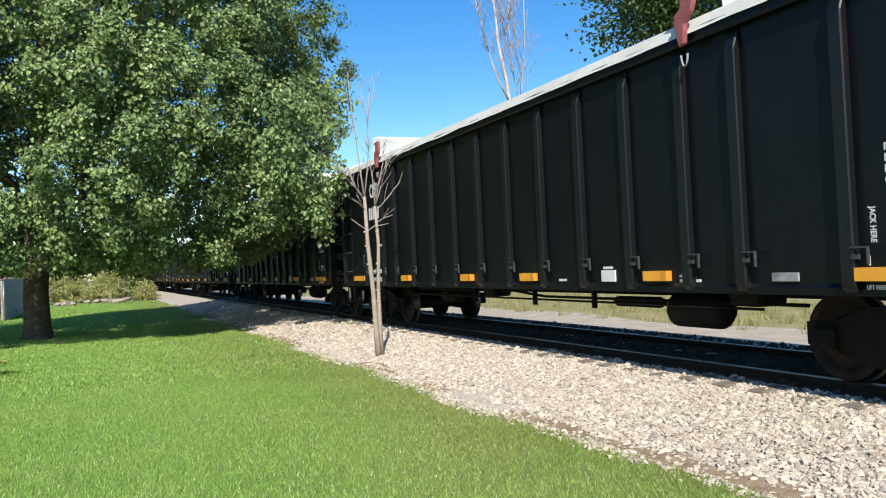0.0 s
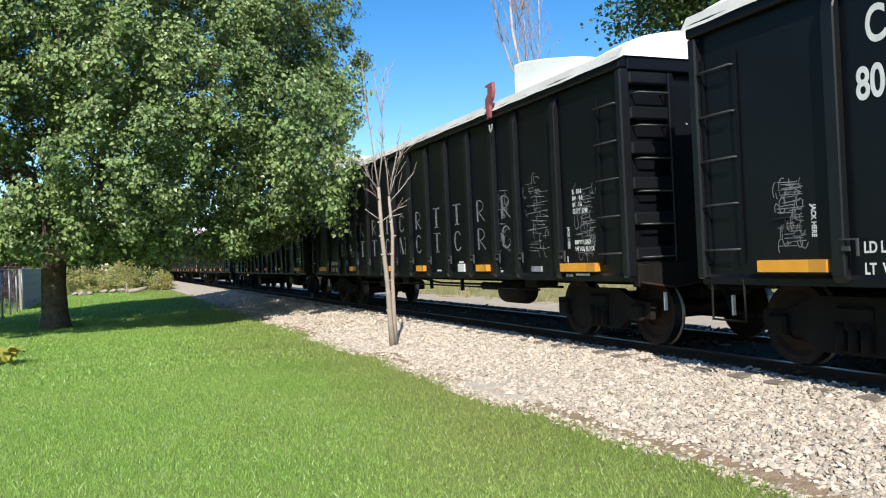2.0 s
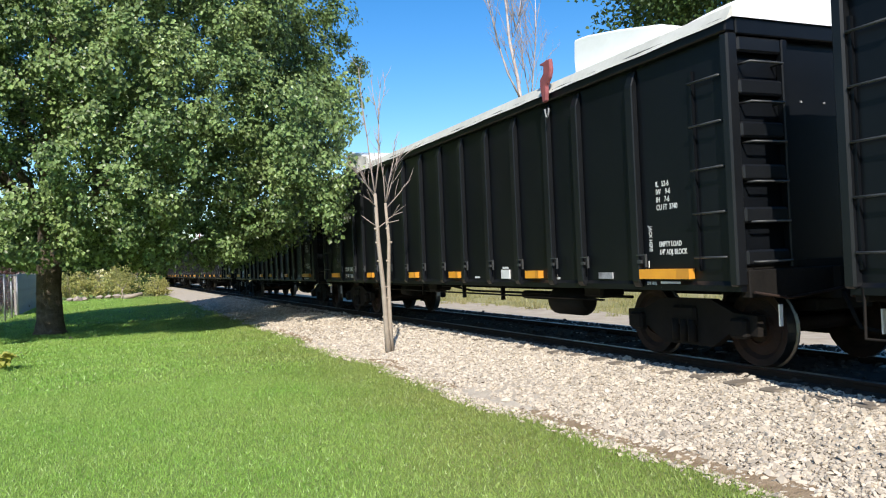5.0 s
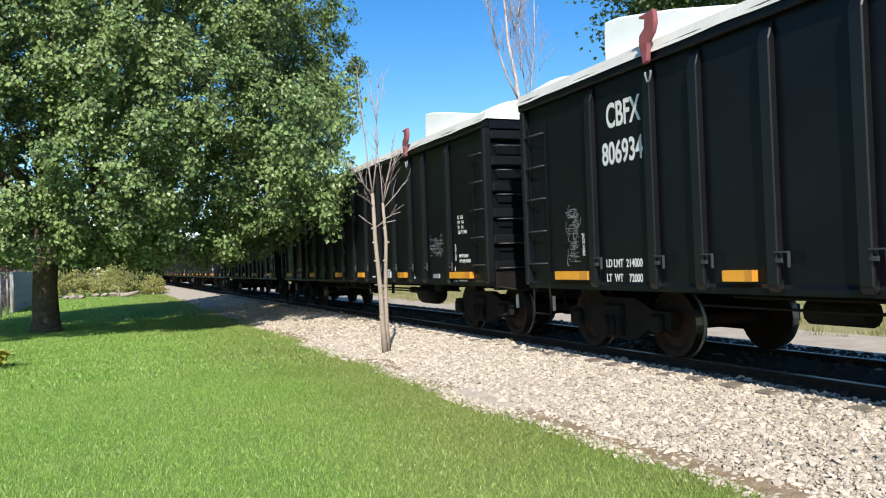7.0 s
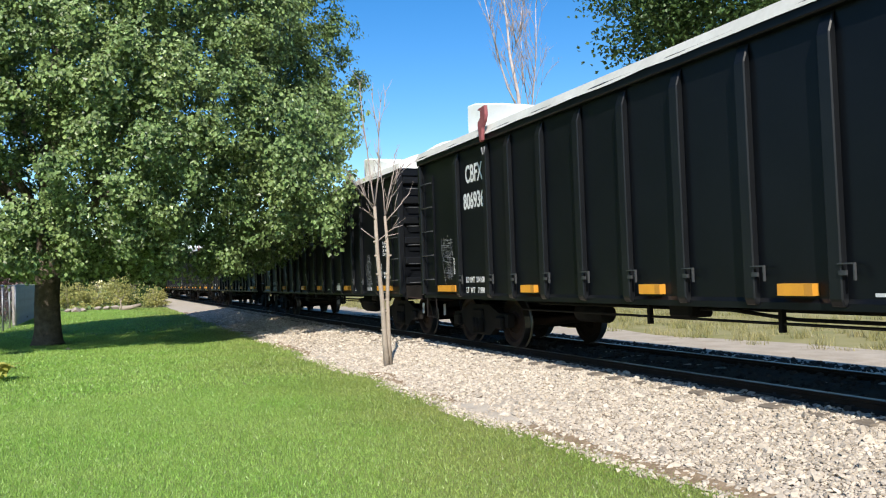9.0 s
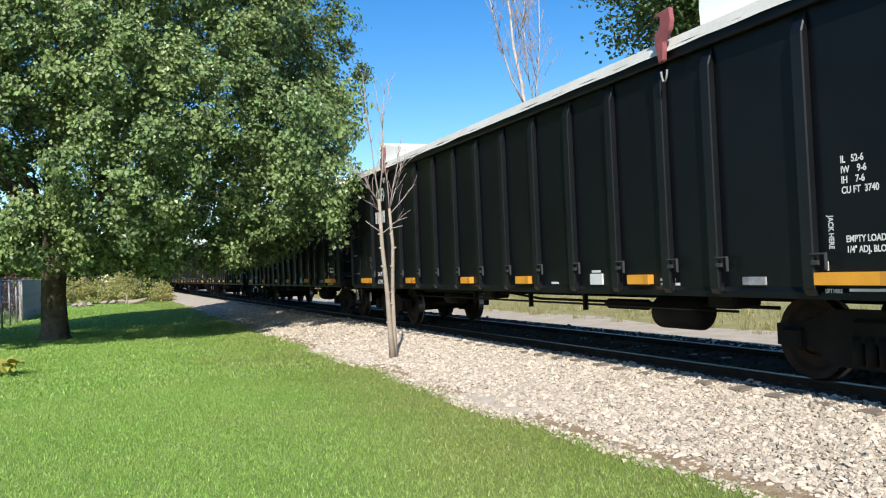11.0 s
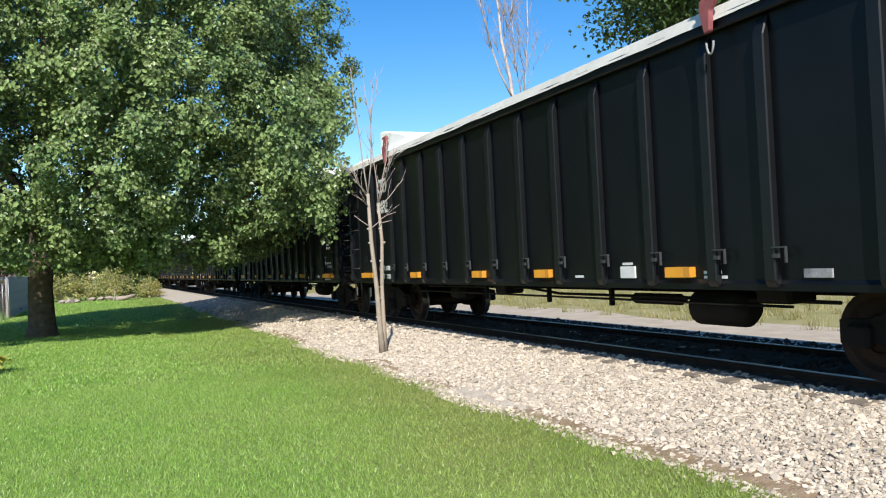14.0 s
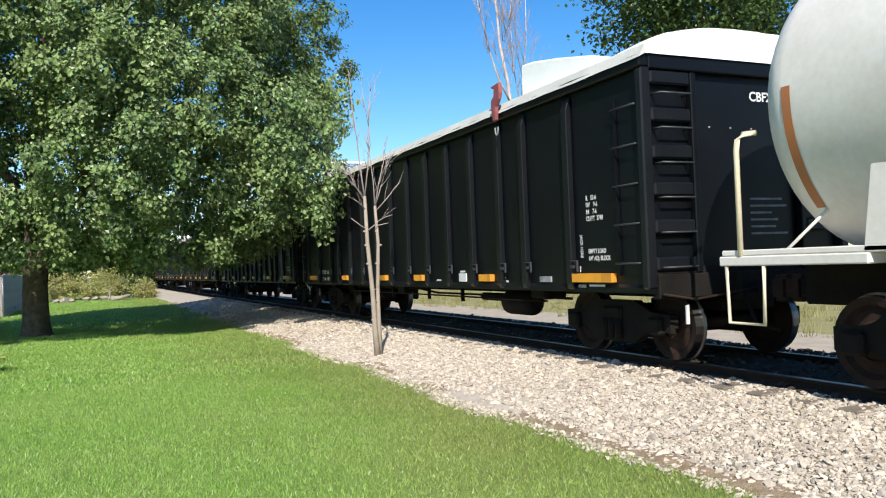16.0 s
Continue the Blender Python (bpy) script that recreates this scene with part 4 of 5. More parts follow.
def build_big_tree():
    root = thing("shade_tree", "large shade tree with a dense green crown on the lawn", "tree", pose(-1.62, 26.3, 0))
    rng = random.Random(31)
    bm = bmesh.new()
    tube(bm, [(0, 0, -0.05), (0, 0, 0.12), (0.01, 0, 0.45), (0, 0.02, 1.3), (0.05, 0, 2.4), (0.1, -0.1, 3.6)], [0.52, 0.43, 0.37, 0.34, 0.34, 0.30], 18)
    part("trunk", bm, BARK, root, "thick grey-brown furrowed trunk")
    tips = []
    for i in range(11):
        a = 2 * math.pi * i / 11 + rng.uniform(-0.2, 0.2)
        reach, up = rng.uniform(3.0, 5.0), rng.uniform(1.0, 6.5)
        bm = bmesh.new()
        z0 = rng.uniform(2.3, 3.5)
        limb(bm, rng, (0.08, -0.08, z0), (reach * math.cos(a) + 0.8, reach * math.sin(a) - 0.5, z0 + up), 0.13, 0.035, 5)
        part("limb", bm, BARK, root)
    bm = bmesh.new()
    limb(bm, rng, (0.1, -0.1, 3.5), (0.4, -1.0, 11.0), 0.29, 0.05, 6)
    part("limb", bm, BARK, root)
    # crown: sprays of leaves in rounded clumps on a broad egg, with shaded gaps between them
    g = np.random.default_rng(33)
    heart = np.array([1.5, -0.8, 8.0])
    cand = []
    for k in range(30000):
        z = 2.2 + 14.2 * g.random()
        a = g.uniform(0, 2 * np.pi)
        lobe = noise.noise(Vector((2.3 * math.cos(a), 2.3 * math.sin(a), 0.38 * z)))
        if lobe < -0.30:
            continue
        q = np.interp(z, [2.2, 3.2, 5, 8.5, 11.5, 14, 16.4], [5.2, 6.0, 6.9, 7.0, 6.1, 4.3, 1.6]) * (0.96 + 0.20 * lobe - 0.28 * g.random() ** 2.4)
        cand.append((1.5 + q * math.cos(a), -0.8 + q * math.sin(a), z))
    cand += [(g.uniform(5.6, 6.95), g.uniform(-8.2, -3.0), g.uniform(2.9, 6.0)) for _ in range(900)]
    cand = [(g.uniform(-6.0, 5.2), g.uniform(-5.0, -3.0), g.uniform(1.95, 3.4)) for _ in range(1500)] + cand
    cand += [(g.uniform(7.4, 8.4), g.uniform(-3.0, -0.5), g.uniform(5.4, 8.4)) for _ in range(90)]
    cand += [(8.2 + 1.1 * k, -1.5, 6.7 + 1.4 * k + g.uniform(-0.2, 0.2)) for k in g.random(14)]
    cand = np.array(cand)
    picked = np.zeros((0, 3))
    for c in cand:
        if len(picked) == 0 or np.min(np.sum(((picked - c) * np.array([1, 1, 1.25])) ** 2, axis=1)) > 0.98 ** 2:
            picked = np.vstack([picked, c])
    outs, norms = [], []
    for c in picked:
        out = c - heart
        out /= np.linalg.norm(out)
        up = out * np.array([0.8, 0.8, 0.5]) + np.array([0, 0, 0.55])
        up /= np.linalg.norm(up)
        size = g.uniform(0.42, 0.72) * (0.6 if c[0] > 8.5 else 1)
        sprays = 17
        d = g.normal(0, 1, (sprays, 3)) + 0.75 * up
        d /= np.linalg.norm(d, axis=1)[:, None]
        tip = c + d * size * np.array([1, 1, 0.9]) * g.uniform(0.55, 1.0, (sprays, 1))
        per = int(28 * g.uniform(0.7, 1.3))
        p = tip[:, None, :] + g.normal(0, 1, (sprays, per, 3)) * np.array([0.13, 0.13, 0.10])
        outs.append(p.reshape(-1, 3))
        norms.append(np.repeat(0.55 * d + 0.55 * up, per, axis=0))
    inner = 150
    q = g.uniform(0.1, 0.72, inner)
    a = g.uniform(0, 2 * np.pi, inner)
    z = g.uniform(3.2, 13.0, inner)
    cen = np.stack([1.5 + 6 * q * np.cos(a), -0.8 + 6 * q * np.sin(a), z], -1)
    p = (cen[:, None, :] + g.normal(0, 0.5, (inner, 190, 3))).reshape(-1, 3)
    outs.append(p)
    norms.append(np.tile((0, 0, 0.6), (len(p), 1)))
    pts, nor = np.concatenate(outs), np.concatenate(norms)
    world_x = pts[:, 0] - 1.62
    ok = (pts[:, 2] > 1.62 + 0.2 * np.sin(pts[:, 0] * 1.7) + 0.16 * np.sin(pts[:, 0] * 4.1)) & ~((world_x > 5.5) & (pts[:, 2] < 4.9))
    ok &= (world_x + 0.48 * pts[:, 2] > 5.9) | (pts[:, 1] + 1.2 * pts[:, 2] > -3.1 + 0.5 * np.sin(pts[:, 0] * 2.1) + 0.3 * np.sin(pts[:, 0] * 5.3))
    pts, nor = pts[ok], nor[ok]
    # each leaf faces outwards and up, with its tip hanging
    n = len(pts)
    w = nor + g.normal(0, 0.42, (n, 3))
    w /= np.linalg.norm(w, axis=1)[:, None]
    t = g.normal(0, 0.6, (n, 3)) + np.array([0, 0, -0.7])
    t -= w * np.sum(t * w, axis=1)[:, None]
    t /= np.linalg.norm(t, axis=1)[:, None]
    turns = np.stack([np.cross(t, w), t, w], -1)
    s = 0.112 * g.uniform(0.6, 1.25, n)
    v, f = scatter(LEAF_V, LEAF_F, pts, turns, np.stack([s * g.uniform(0.85, 1.15, n), s, s], -1))
    ob = part("crown", numpy_mesh("crown", v, f, LEAF), LEAF, root, "dense crown of green pointed leaves")
    ob["kind"] = "stuff"


def twigs(bm, rng, base, way, length, r, depth):
    end = base + way * length
    mid = base + way * length * 0.5 + Vector((rng.uniform(-1, 1), rng.uniform(-1, 1), rng.uniform(-0.3, 0.6))) * length * 0.06
    tube(bm, [base, mid, end], [r, r * 0.75, r * 0.4], 5)
    if depth:
        for i in range(rng.randint(2, 4)):
            f = rng.uniform(0.35, 1.0)
            p = base.lerp(mid, f * 2) if f < 0.5 else mid.lerp(end, f * 2 - 1)
            w = (way + Vector((rng.uniform(-1, 1), rng.uniform(-1, 1), rng.uniform(-0.1, 0.7))) * 0.55).normalized()
            twigs(bm, rng, p, w, length * rng.uniform(0.35, 0.6), r * 0.5, depth - 1)


def shoot(bm, rng, pts, r0, r1, sides=5, side_twigs=0, twig=0.3):
    """A branch through given points, with a few fine side twigs bending upwards."""
    pts = [Vector(p) for p in pts]
    n = len(pts) - 1
    tube(bm, pts, [r0 + (r1 - r0) * i / n for i in range(n + 1)], sides)
    for _ in range(side_twigs):
        k = rng.random() * 0.8 + 0.2
        i = min(int(k * n), n - 1)
        p = pts[i].lerp(pts[i + 1], k * n - i)
        way = (pts[i + 1] - pts[i]).normalized()
        w = (way + Vector((rng.uniform(-1, 1), rng.uniform(-1, 1), rng.uniform(0.0, 0.5))) * 0.6).normalized()
        q = p + w * twig * rng.uniform(0.5, 1.2)
        m = p.lerp(q, 0.5) + Vector((rng.uniform(-1, 1), rng.uniform(-1, 1), 0)) * twig * 0.06
        tube(bm, [p, m, q], [r1 * 1.1, r1 * 0.8, r1 * 0.45], 4)


def build_young_tree():
    root = thing("young_bare_tree", "slender leafless young tree with two pale stems standing in the ballast", "tree", pose(4.60, 13.53, 0.075))
    rng = random.Random(8)
    for pts, radii in (
            ([(-0.01, 0, -0.05), (-0.04, 0, 0.45), (-0.065, 0, 1.15), (-0.125, 0.01, 2.0), (-0.15, 0, 2.85)], [0.062, 0.048, 0.042, 0.037, 0.028]),
            ([(0.05, 0.03, -0.05), (0.045, 0.04, 0.45), (0.05, 0.05, 1.15), (0.09, 0.05, 2.0), (0.05, 0.04, 2.68)], [0.055, 0.042, 0.036, 0.031, 0.024])):
        bm = bmesh.new()
        tube(bm, pts, radii, 10)
        for z in (0.62, 0.95, 1.15, 1.62, 1.95, 2.2):
            p = Vector(pts[1]).lerp(Vector(pts[3]), (z - 0.45) / 1.55)
            tube(bm, [p, p + Vector((rng.choice((-1, 1)) * 0.06, -0.02, 0.025))], [0.03, 0.016], 5)
        part("stem", bm, PALEBARK, root, "pale knobbly stem")
    left, right = (-0.15, 0, 2.83), (0.05, 0.04, 2.66)
    for pts, r, k in (
            ([left, (-0.20, 0.02, 3.3), (-0.25, 0.03, 3.9), (-0.32, 0.03, 4.5), (-0.36, 0.02, 5.1)], 0.017, 6),
            ([left, (-0.08, -0.05, 3.4), (-0.05, -0.06, 4.1), (-0.04, -0.05, 4.35), (0.02, -0.03, 4.75)], 0.015, 6),
            ([(-0.05, -0.06, 4.1), (-0.10, -0.02, 4.5), (-0.14, 0, 4.9)], 0.007, 2),
            ([(-0.05, -0.05, 4.3), (0.08, 0.0, 4.6), (0.14, 0.03, 4.95)], 0.006, 2),
            ([left, (-0.32, -0.04, 3.0), (-0.54, -0.06, 3.25)], 0.013, 4),
            ([(-0.14, 0, 2.75), (-0.30, 0.08, 3.05), (-0.42, 0.12, 3.35)], 0.012, 3),
            ([(-0.14, 0, 2.6), (-0.28, -0.1, 2.72), (-0.40, -0.16, 2.78)], 0.010, 2),
            ([right, (0.03, 0.02, 3.1), (-0.02, 0.0, 3.5), (-0.04, 0, 3.9)], 0.014, 4),
            ([right, (0.13, 0.0, 3.1), (0.22, -0.02, 3.45), (0.25, -0.02, 3.8)], 0.014, 5),
            ([right, (0.20, 0.08, 3.05), (0.34, 0.1, 3.42), (0.58, 0.12, 3.64)], 0.013, 5),
            ([(0.2, 0.08, 3.05), (0.30, 0.02, 3.40), (0.42, 0.0, 3.62)], 0.009, 3),
            ([(0.06, 0.04, 2.58), (0.24, -0.02, 2.78), (0.48, -0.05, 3.06)], 0.013, 2),
            ([(0.07, 0.04, 2.38), (0.2, 0.0, 2.46), (0.36, -0.02, 2.51)], 0.012, 1),
            ([(0.08, 0.04, 2.32), (0.27, -0.03, 2.36)], 0.011, 0),
            ([(-0.13, 0, 2.25), (-0.27, -0.02, 2.34), (-0.43, -0.03, 2.46)], 0.013, 0),
            ([(-0.13, 0, 2.22), (0.02, -0.06, 2.34), (0.06, -0.07, 2.4)], 0.012, 0)):
        bm = bmesh.new()
        shoot(bm, rng, pts, r, 0.0055, 5, 2 * k, 0.36)
        part("branch", bm, TWIG, root)


def build_birches():
    def grow(x, y, seed, stems, label):
        root = thing("bare_birch", label, "tree", pose(x, y, 0), "bare birches behind the track")
        rng = random.Random(seed)
        for j, (pts, r0, r1) in enumerate(stems):
            bm = bmesh.new()
            shoot(bm, rng, pts, r0, r1, 8)
            part("trunk" if j == 0 else "limb", bm, BIRCHBARK, root, "white peeling trunk" if j == 0 else "")
            line = [Vector(p) for p in pts]
            for i in range(10 if j else 15):
                k = (0.35 if j == 0 else 0.15) + (0.63 if j == 0 else 0.82) * i / (9 if j else 14)
                m = min(int(k * (len(line) - 1)), len(line) - 2)
                p = line[m].lerp(line[m + 1], k * (len(line) - 1) - m)
                if p.z < 12.5:
                    continue
                a = rng.uniform(0, 6.28)
                bm = bmesh.new()
                twigs(bm, rng, p, Vector((0.42 * math.cos(a), 0.42 * math.sin(a), 1)).normalized(), rng.uniform(1.8, 3.4), 0.024, 3)
                part("branch", bm, TWIG, root)
    grow(25.0, 45.3, 1, (([(0.2, 0, -0.1), (0.15, 0, 6), (0.1, 0, 11.8), (-0.05, 0.1, 13.6), (-0.45, 0.2, 15.8), (-0.55, 0.2, 17.6), (-0.75, 0.2, 19.8), (-0.7, 0.2, 22.5)], 0.17, 0.035),
                          ([(0.08, 0, 12.0), (-0.9, -0.2, 13.6), (-1.6, -0.3, 15.6), (-2.0, -0.3, 17.5), (-2.6, -0.3, 20)], 0.07, 0.02),
                          ([(-0.42, 0.2, 15.7), (0.3, 0.3, 17.0), (0.7, 0.4, 19.2)], 0.045, 0.02)), "tall leafless birch with a white trunk and fine purple-brown twigs")
    grow(27.2, 48, 2, (([(0, 0, -0.1), (0, 0, 6), (0.1, 0, 12), (0.5, 0, 14.6), (0.8, 0, 17.0), (0.9, 0, 20.5)], 0.07, 0.02),
                        ([(0.15, 0, 12.4), (-0.3, 0, 15), (-0.4, 0, 18.5)], 0.04, 0.015)), "thin leafless birch with a hazy crown of fine twigs")


def leafy_tree(name, label, at, height, radius, leaves, size, mat, seed, group="", bottom=0.3, bark=None):
    root = thing(name, label, "tree", at, group)
    rng, g = random.Random(seed), np.random.default_rng(seed)
    bm = bmesh.new()
    limb(bm, rng, (0, 0, -0.1), (rng.uniform(-0.3, 0.3), 0, height * 0.8), 0.035 * height * 0.5, 0.04, 5, 0.05, 8)
    for i in range(6):
        a = i * 1.05 + rng.uniform(0, 0.4)
        limb(bm, rng, (0, 0, height * (bottom + 0.05 * i)), (radius * 0.75 * math.cos(a), radius * 0.75 * math.sin(a), height * (bottom + 0.12 + 0.09 * i)), 0.09, 0.03, 3, 0.1, 6)
    part("trunk", bm, bark or BARK, root)
    n = max(24, leaves // 45)
    d = g.normal(0, 1, (n, 3))
    d /= np.linalg.norm(d, axis=1)[:, None]
    rr = g.uniform(0.2, 1, n) ** 0.5
    h2 = height * (1 - bottom) / 2
    cen = np.array([0, 0, height * bottom + h2]) + d * rr[:, None] * np.array([radius, radius, h2]) * g.uniform(0.8, 1.15, (n, 1))
    pts = clumped(g, cen, 45, radius * 0.11)
    pts = pts[pts[:, 2] > 0.05]
    ob = part("crown", leaf_mesh("crown", pts, size, mat, seed), mat, root)
    ob["kind"] = "stuff"
    return root


def build_background():
    leafy_tree("tall_tree", "tall leafy tree rising behind the railway", pose(28.4, 31, 0), 20, 5.6, 26000, 0.24, FARLEAF, 51, bottom=0.52)
    leafy_tree("slim_tree", "slim young tree with a thin leafy tip behind the track", pose(19.6, 45.5, 0), 10.2, 0.9, 900, 0.16, FARLEAF, 52, bottom=0.4)
    # woods behind the lawn
    spots = ((-30, 96, 9.5, 5.5), (-20, 88, 8.0, 5), (-11, 92, 8.5, 5), (-4, 84, 6.5, 4.2), (3, 90, 7.5, 4.6), (-16, 70, 6.0, 3.6), (-9, 68, 5.0, 3.2), (-24, 62, 7, 4))
    for i, (x, y, h, r) in enumerate(spots):
        leafy_tree("wood_tree", "dark green leafy tree at the edge of the woods", pose(x, y, 0), h, r, 8500, 0.42, FARLEAF, 60 + i, "trees of the woods behind the lawn", 0.08)
    for i, (x, y, h, r) in enumerate(((17, 70, 7, 3.6), (24, 78, 8, 4), (34, 64, 8, 4.2), (44, 52, 9, 4.6), (50, 36, 8, 4.4), (18, 96, 8, 4.2), (40, 22, 8, 4.2))):
        leafy_tree("wood_tree", "dark green leafy tree beyond the railway", pose(x, y, 0), h, r, 3200, 0.34, FARLEAF, 80 + i, "trees beyond the railway", 0.08)


def shrub(name, label, x, y, w, h, leaves, size, mat, seed, group=""):
    root = thing(name, label, "shrub", pose(x, y, 0), group)
    rng, g = random.Random(seed), np.random.default_rng(seed)
    for i in range(7):
        bm = bmesh.new()
        a = rng.uniform(0, 6.28)
        limb(bm, rng, (0.15 * math.cos(a), 0.15 * math.sin(a), -0.03), (w * 0.7 * math.cos(a), w * 0.7 * math.sin(a), h * rng.uniform(0.6, 0.95)), 0.025, 0.008, 3, 0.15, 5)
        part("stem", bm, TWIG, root)
    n = max(12, leaves // 30)
    a, q = g.uniform(0, 2 * np.pi, n), np.sqrt(g.uniform(0, 1, n))
    cen = np.stack([w * q * np.cos(a), w * q * np.sin(a), h * g.uniform(0.12, 1, n) * (1 - 0.45 * q ** 2)], -1)
    pts = clumped(g, cen, 30, 0.16)
    pts = pts[pts[:, 2] > 0.03]
    ob = part("foliage", leaf_mesh("foliage", pts, size, mat, seed, 55), mat, root)
    ob["kind"] = "stuff"
    return root


def build_garden():
    for i, (x, y, w, h, mat) in enumerate(((-4.2, 67, 1.6, 2.5, BUSHLEAF), (-2.6, 66, 1.4, 2.3, BUSHLEAF), (-1.2, 66.5, 1.3, 2.0, BUSHLEAF), (0.1, 67, 1.5, 2.5, BUSHLEAF), (1.4, 67, 1.5, 3.1, BUSHLEAF),
                                           (2.6, 67, 1.1, 1.8, FARLEAF), (3.4, 64, 0.8, 1.5, BUSHLEAF), (-5.8, 66, 1.4, 2.4, FARLEAF))):
        shrub("shrub", "yellowing garden shrub at the end of the lawn", x, y, w, h, 2200, 0.12, mat, 100 + i, "shrubs at the end of the lawn")
    for i, (x, y) in enumerate(((-5.4, 47), (-6.3, 43), (-5.2, 51), (-6.0, 38))):
        shrub("dark_shrub", "dark wine-red shrub behind the garden fence", x, y, 1.3, 2.7, 2200, 0.12, WINELEAF, 120 + i, "dark shrubs behind the fence")
    # small crooked ornamental tree
    root = thing("small_crooked_tree", "small crooked ornamental tree with reddish-green leaves", "tree", pose(0.84, 60.2, 0))
    bm = bmesh.new()
    rng = random.Random(5)
    limb(bm, rng, (0, 0, -0.03), (0.12, 0, 0.7), 0.07, 0.05, 4, 0.2)
    limb(bm, rng, (0.12, 0, 0.68), (-0.35, 0, 1.2), 0.04, 0.015, 3)
    limb(bm, rng, (0.12, 0, 0.68), (0.5, 0, 1.3), 0.04, 0.015, 3)
    part("trunk", bm, PALEBARK, root)
    g = np.random.default_rng(6)
    cen = np.stack([g.normal(0, 0.65, 60), g.normal(0, 0.5, 60), g.uniform(1.0, 2.0, 60)], -1)
    ob = part("crown", leaf_mesh("crown", clumped(g, cen, 22, 0.13), 0.10, BUSHLEAF, 6), BUSHLEAF, root)
    ob["kind"] = "stuff"
    # log, stump, stones
    bm = bmesh.new()
    tube(bm, [(-0.5, 0, 0.10), (0.1, 0.03, 0.14), (0.75, 0, 0.30)], [0.17, 0.15, 0.10], 9)
    tagged(part("log", bm, PALEBARK, at=pose(1.45, 59.0, 0.06, 0, 0, 8)), "weathered fallen log lying on the lawn", "log")
    v, f = stone_faces()
    rng = random.Random(14)
    for x, y, s in ((-1.95, 60, 0.5), (-1.5, 60.3, 0.36), (-2.4, 60.4, 0.36), (0.0, 63.6, 0.36), (0.55, 63.4, 0.4), (-0.6, 63.5, 0.36), (1.1, 63.7, 0.3), (-0.97, 23.6, 0.10)):
        me = numpy_mesh("field_stone", v * np.array([s, s * 0.8, s * 0.65]), f, ROCK)
        tagged(part("field_stone", me, ROCK, at=pose(x, y, s * 0.25, rng.uniform(-15, 15), rng.uniform(-15, 15), rng.uniform(0, 360))), "brown-grey field stone lying on the lawn", "stone", "field stones on the lawn")
    # yellow-green clump of strap leaves
    root = thing("hosta_clump", "low yellow-green clump of broad strap leaves in the lawn", "plant", pose(-1.86, 16.6, 0))
    g = np.random.default_rng(15)
    for i in range(46):
        a, q = g.uniform(0, 6.28), g.uniform(0.03, 0.22)
        me = numpy_mesh("leaf", np.array([[-0.03, 0, 0], [0.03, 0, 0], [0.075, 0.14, 0.10], [-0.075, 0.14, 0.10], [0.055, 0.27, 0.12], [-0.055, 0.27, 0.12], [0, 0.36, 0.05], [0.0, 0.36, 0.05]]) * g.uniform(0.6, 1.0),
                        np.array([[0, 1, 2, 3], [3, 2, 4, 5], [5, 4, 6, 7]]), HOSTA)
        part("leaf", me, HOSTA, root, at=pose(q * math.cos(a), q * math.sin(a), 0.06 + g.uniform(0, 0.10), g.uniform(-15, 35), 0, math.degrees(a) - 90))


HOSTA = leafy("yellow_green_leaf", (0.34, 0.36, 0.06), (0.42, 0.38, 0.12), 0.3, 0.3)


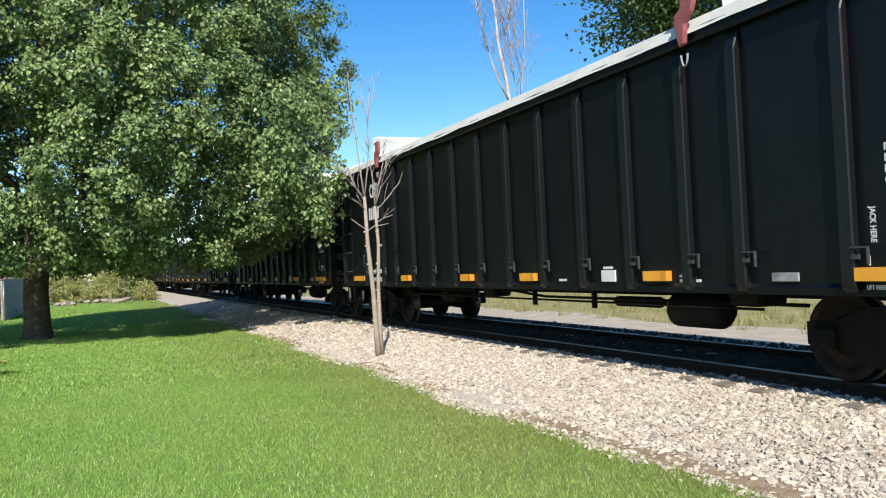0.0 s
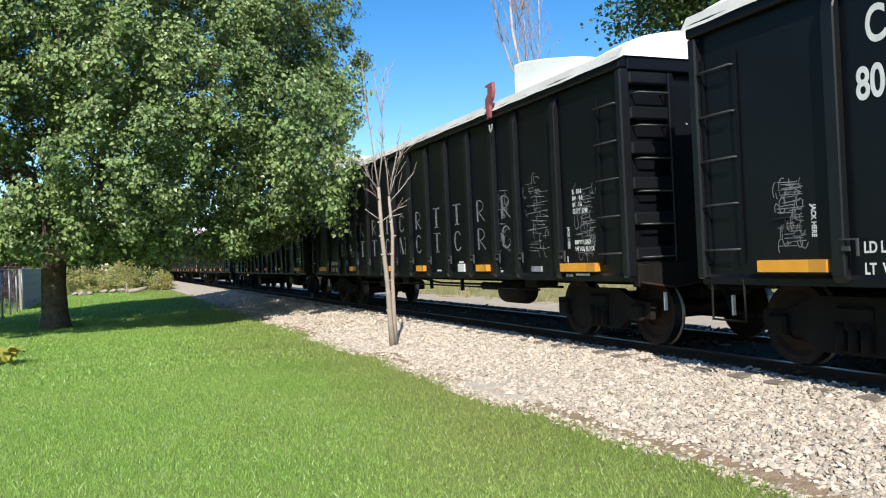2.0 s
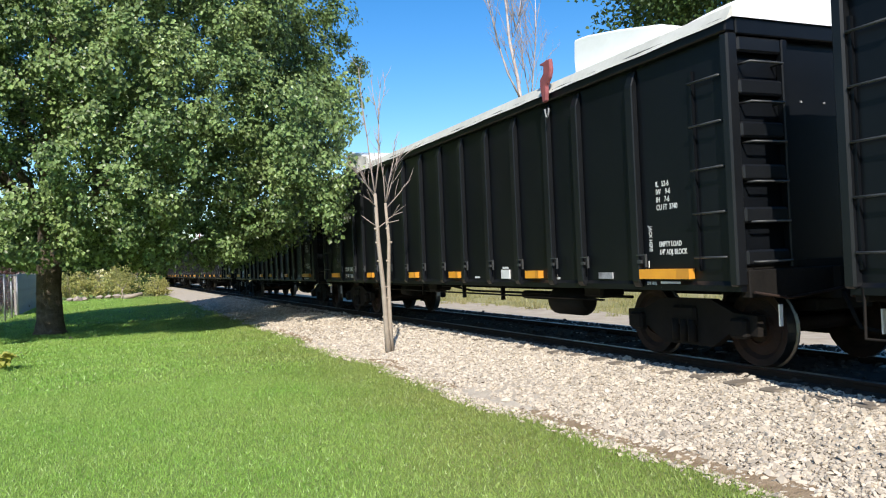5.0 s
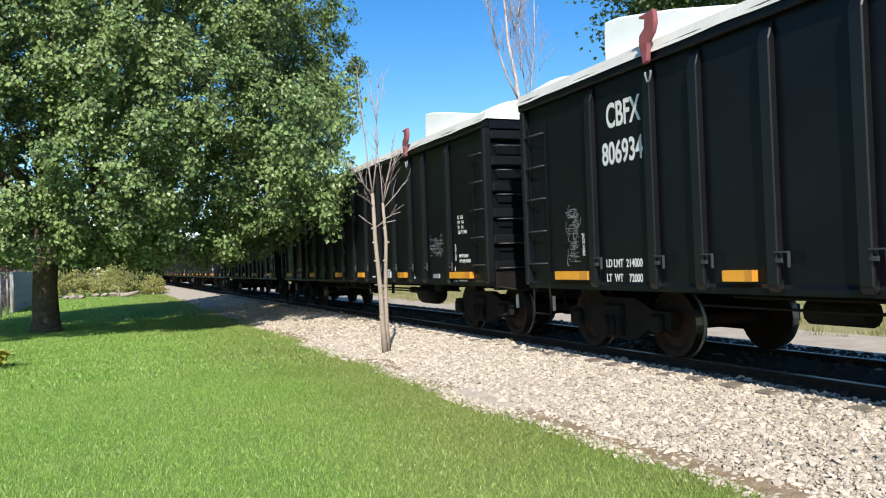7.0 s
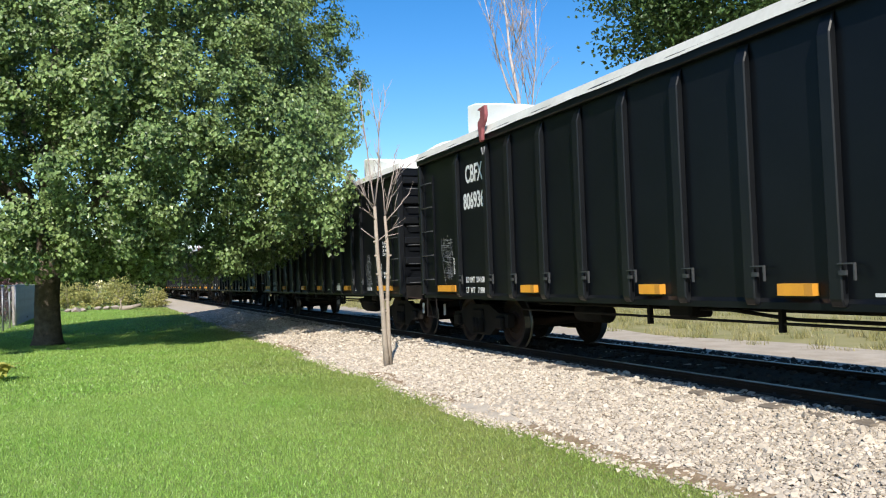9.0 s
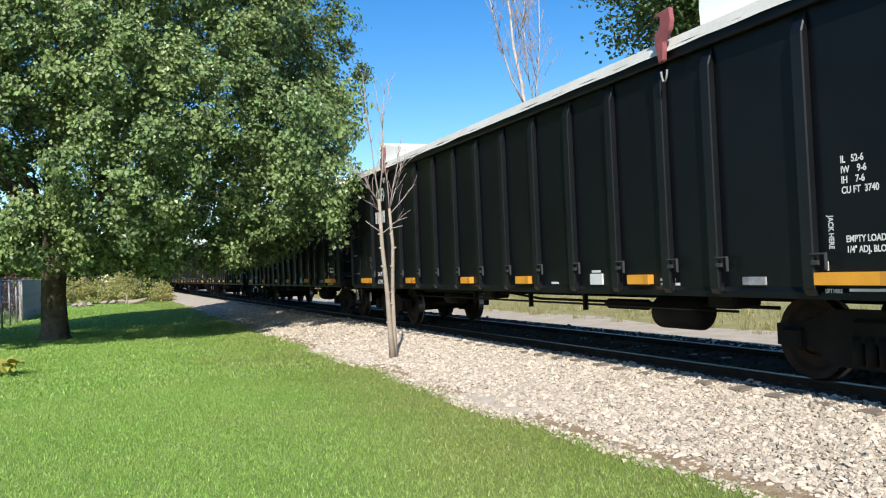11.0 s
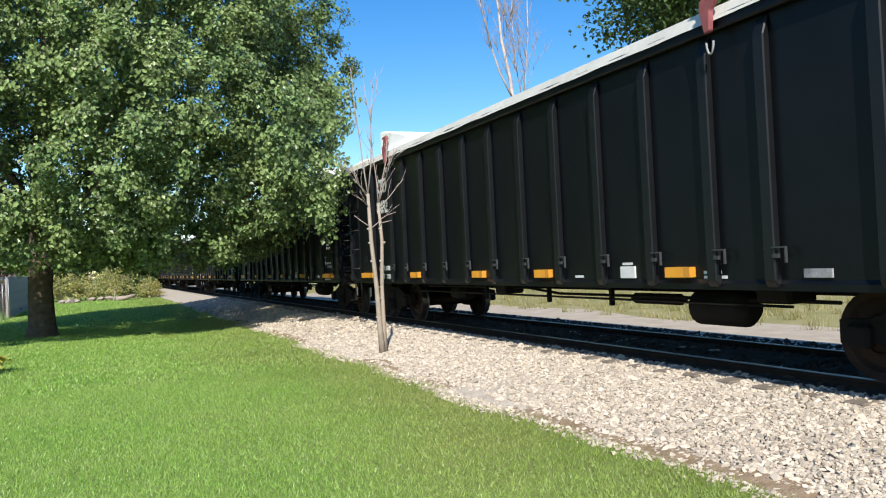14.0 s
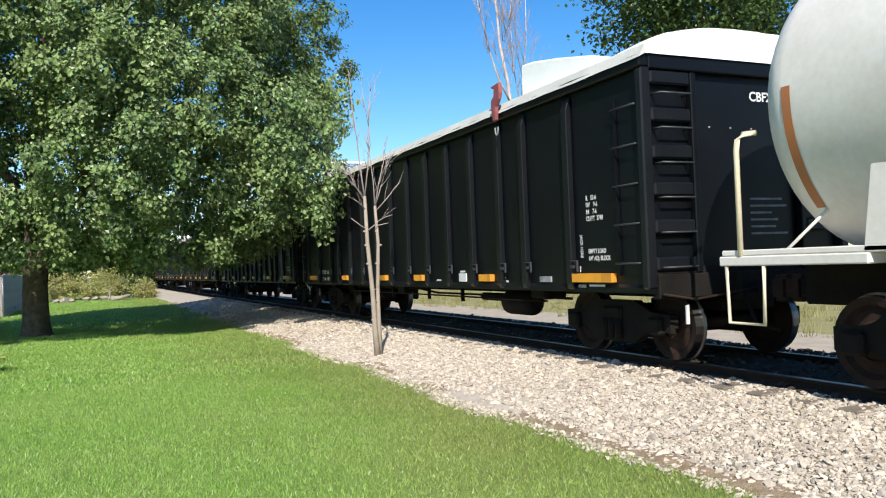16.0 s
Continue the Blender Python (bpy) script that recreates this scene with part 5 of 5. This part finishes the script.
def build_fence():
    x0 = -3.85
    root = thing("board_fence", "weathered grey vertical board fence along the lawn", "fence", pose(x0, 0, 0))
    me = mesh_of("board", rounded(box(bmesh.new(), -0.012, 0.012, -0.07, 0.07, 0.04, 1.95), 0.004, 1), BOARD)
    rng = random.Random(9)
    for i in range(70):
        part("board", me, BOARD, root, at=pose(rng.uniform(-0.004, 0.004), 41.5 + i * 0.152, rng.uniform(-0.02, 0.02), 0, 0, rng.uniform(-2, 2)))
    for z in (0.4, 1.6):
        part("rail", box(bmesh.new(), -0.06, -0.018, 41.4, 52.2, z, z + 0.09), BOARD, root)
    for y in (41.5, 43.9, 46.3, 48.7, 51.1):
        part("post", box(bmesh.new(), -0.15, -0.065, y, y + 0.09, -0.1, 1.9), BOARD, root)
    root = thing("wire_fence", "galvanised chain-link fence with round steel posts", "fence", pose(x0, 0, 0))
    for y in (28.9, 31.4, 33.9, 36.4, 38.9, 41.3):
        part("post", tube(bmesh.new(), [(0, y, -0.1), (0, y, 1.9)], 0.035, 8), WIRE, root)
    part("top_rail", tube(bmesh.new(), [(0, 28.9, 1.86), (0, 41.3, 1.86)], 0.022, 6), WIRE, root)
    bm = bmesh.new()
    y = 28.9
    while y < 41.2:
        for s in (-1, 1):
            a, b = (y, y + 1.8) if s > 0 else (y + 1.8, y)
            tube(bm, [(0.03 * s * 0.3, a, 0.05), (0.03 * s * 0.3, b, 1.85)], 0.003, 3, False)
        y += 0.28
    ob = part("mesh", bm, WIRE, root)
    ob["kind"] = "stuff"


build_big_tree()
build_young_tree()
build_birches()
build_background()
build_garden()
build_fence()



# ---- movement ----
# where the front of wagon 0 stands, in metres along the track, by seconds
FRONT = [(0, 19.326), (0.5, 24.932), (1, 30.111), (1.5, 35.761), (2, 41.691), (2.5, 47.278), (3, 52.898), (3.5, 58.168), (4, 63.735),
         (6.5, 91.729), (7, 97.699), (7.5, 103.292), (8, 108.888), (8.5, 114.154), (11, 142.208), (11.5, 148.146), (12, 153.732), (12.5, 159.385),
         (13, 164.601), (13.5, 170.218), (14, 176.245), (14.5, 181.838), (15, 187.409), (15.5, 192.677), (16, 198.254)]
SPEED = 11.206


def motions():
    spins = []
    for i in range(0, 321):
        t = i * 0.05
        spins.append((t, t * SPEED / WHEEL_R))
    walk(TANKCAR, [(t, pose(TRACK, y - 10 * PITCH - 16.26 - 1.02 - 8.0, RAIL)) for t, y in FRONT])
    for k, c in CARS.items():
        walk(c, [(t, pose(TRACK, y - k * PITCH - HALF, RAIL)) for t, y in FRONT])
    for c in [TANKCAR, *CARS.values()]:
        for ob in c.children_recursive:
            if ob.name.startswith("wheelset"):
                y = ob.location.y
                walk(ob, [(t, pose(0, y, WHEEL_R, -math.degrees(a) % 360)) for t, a in spins])


motions()
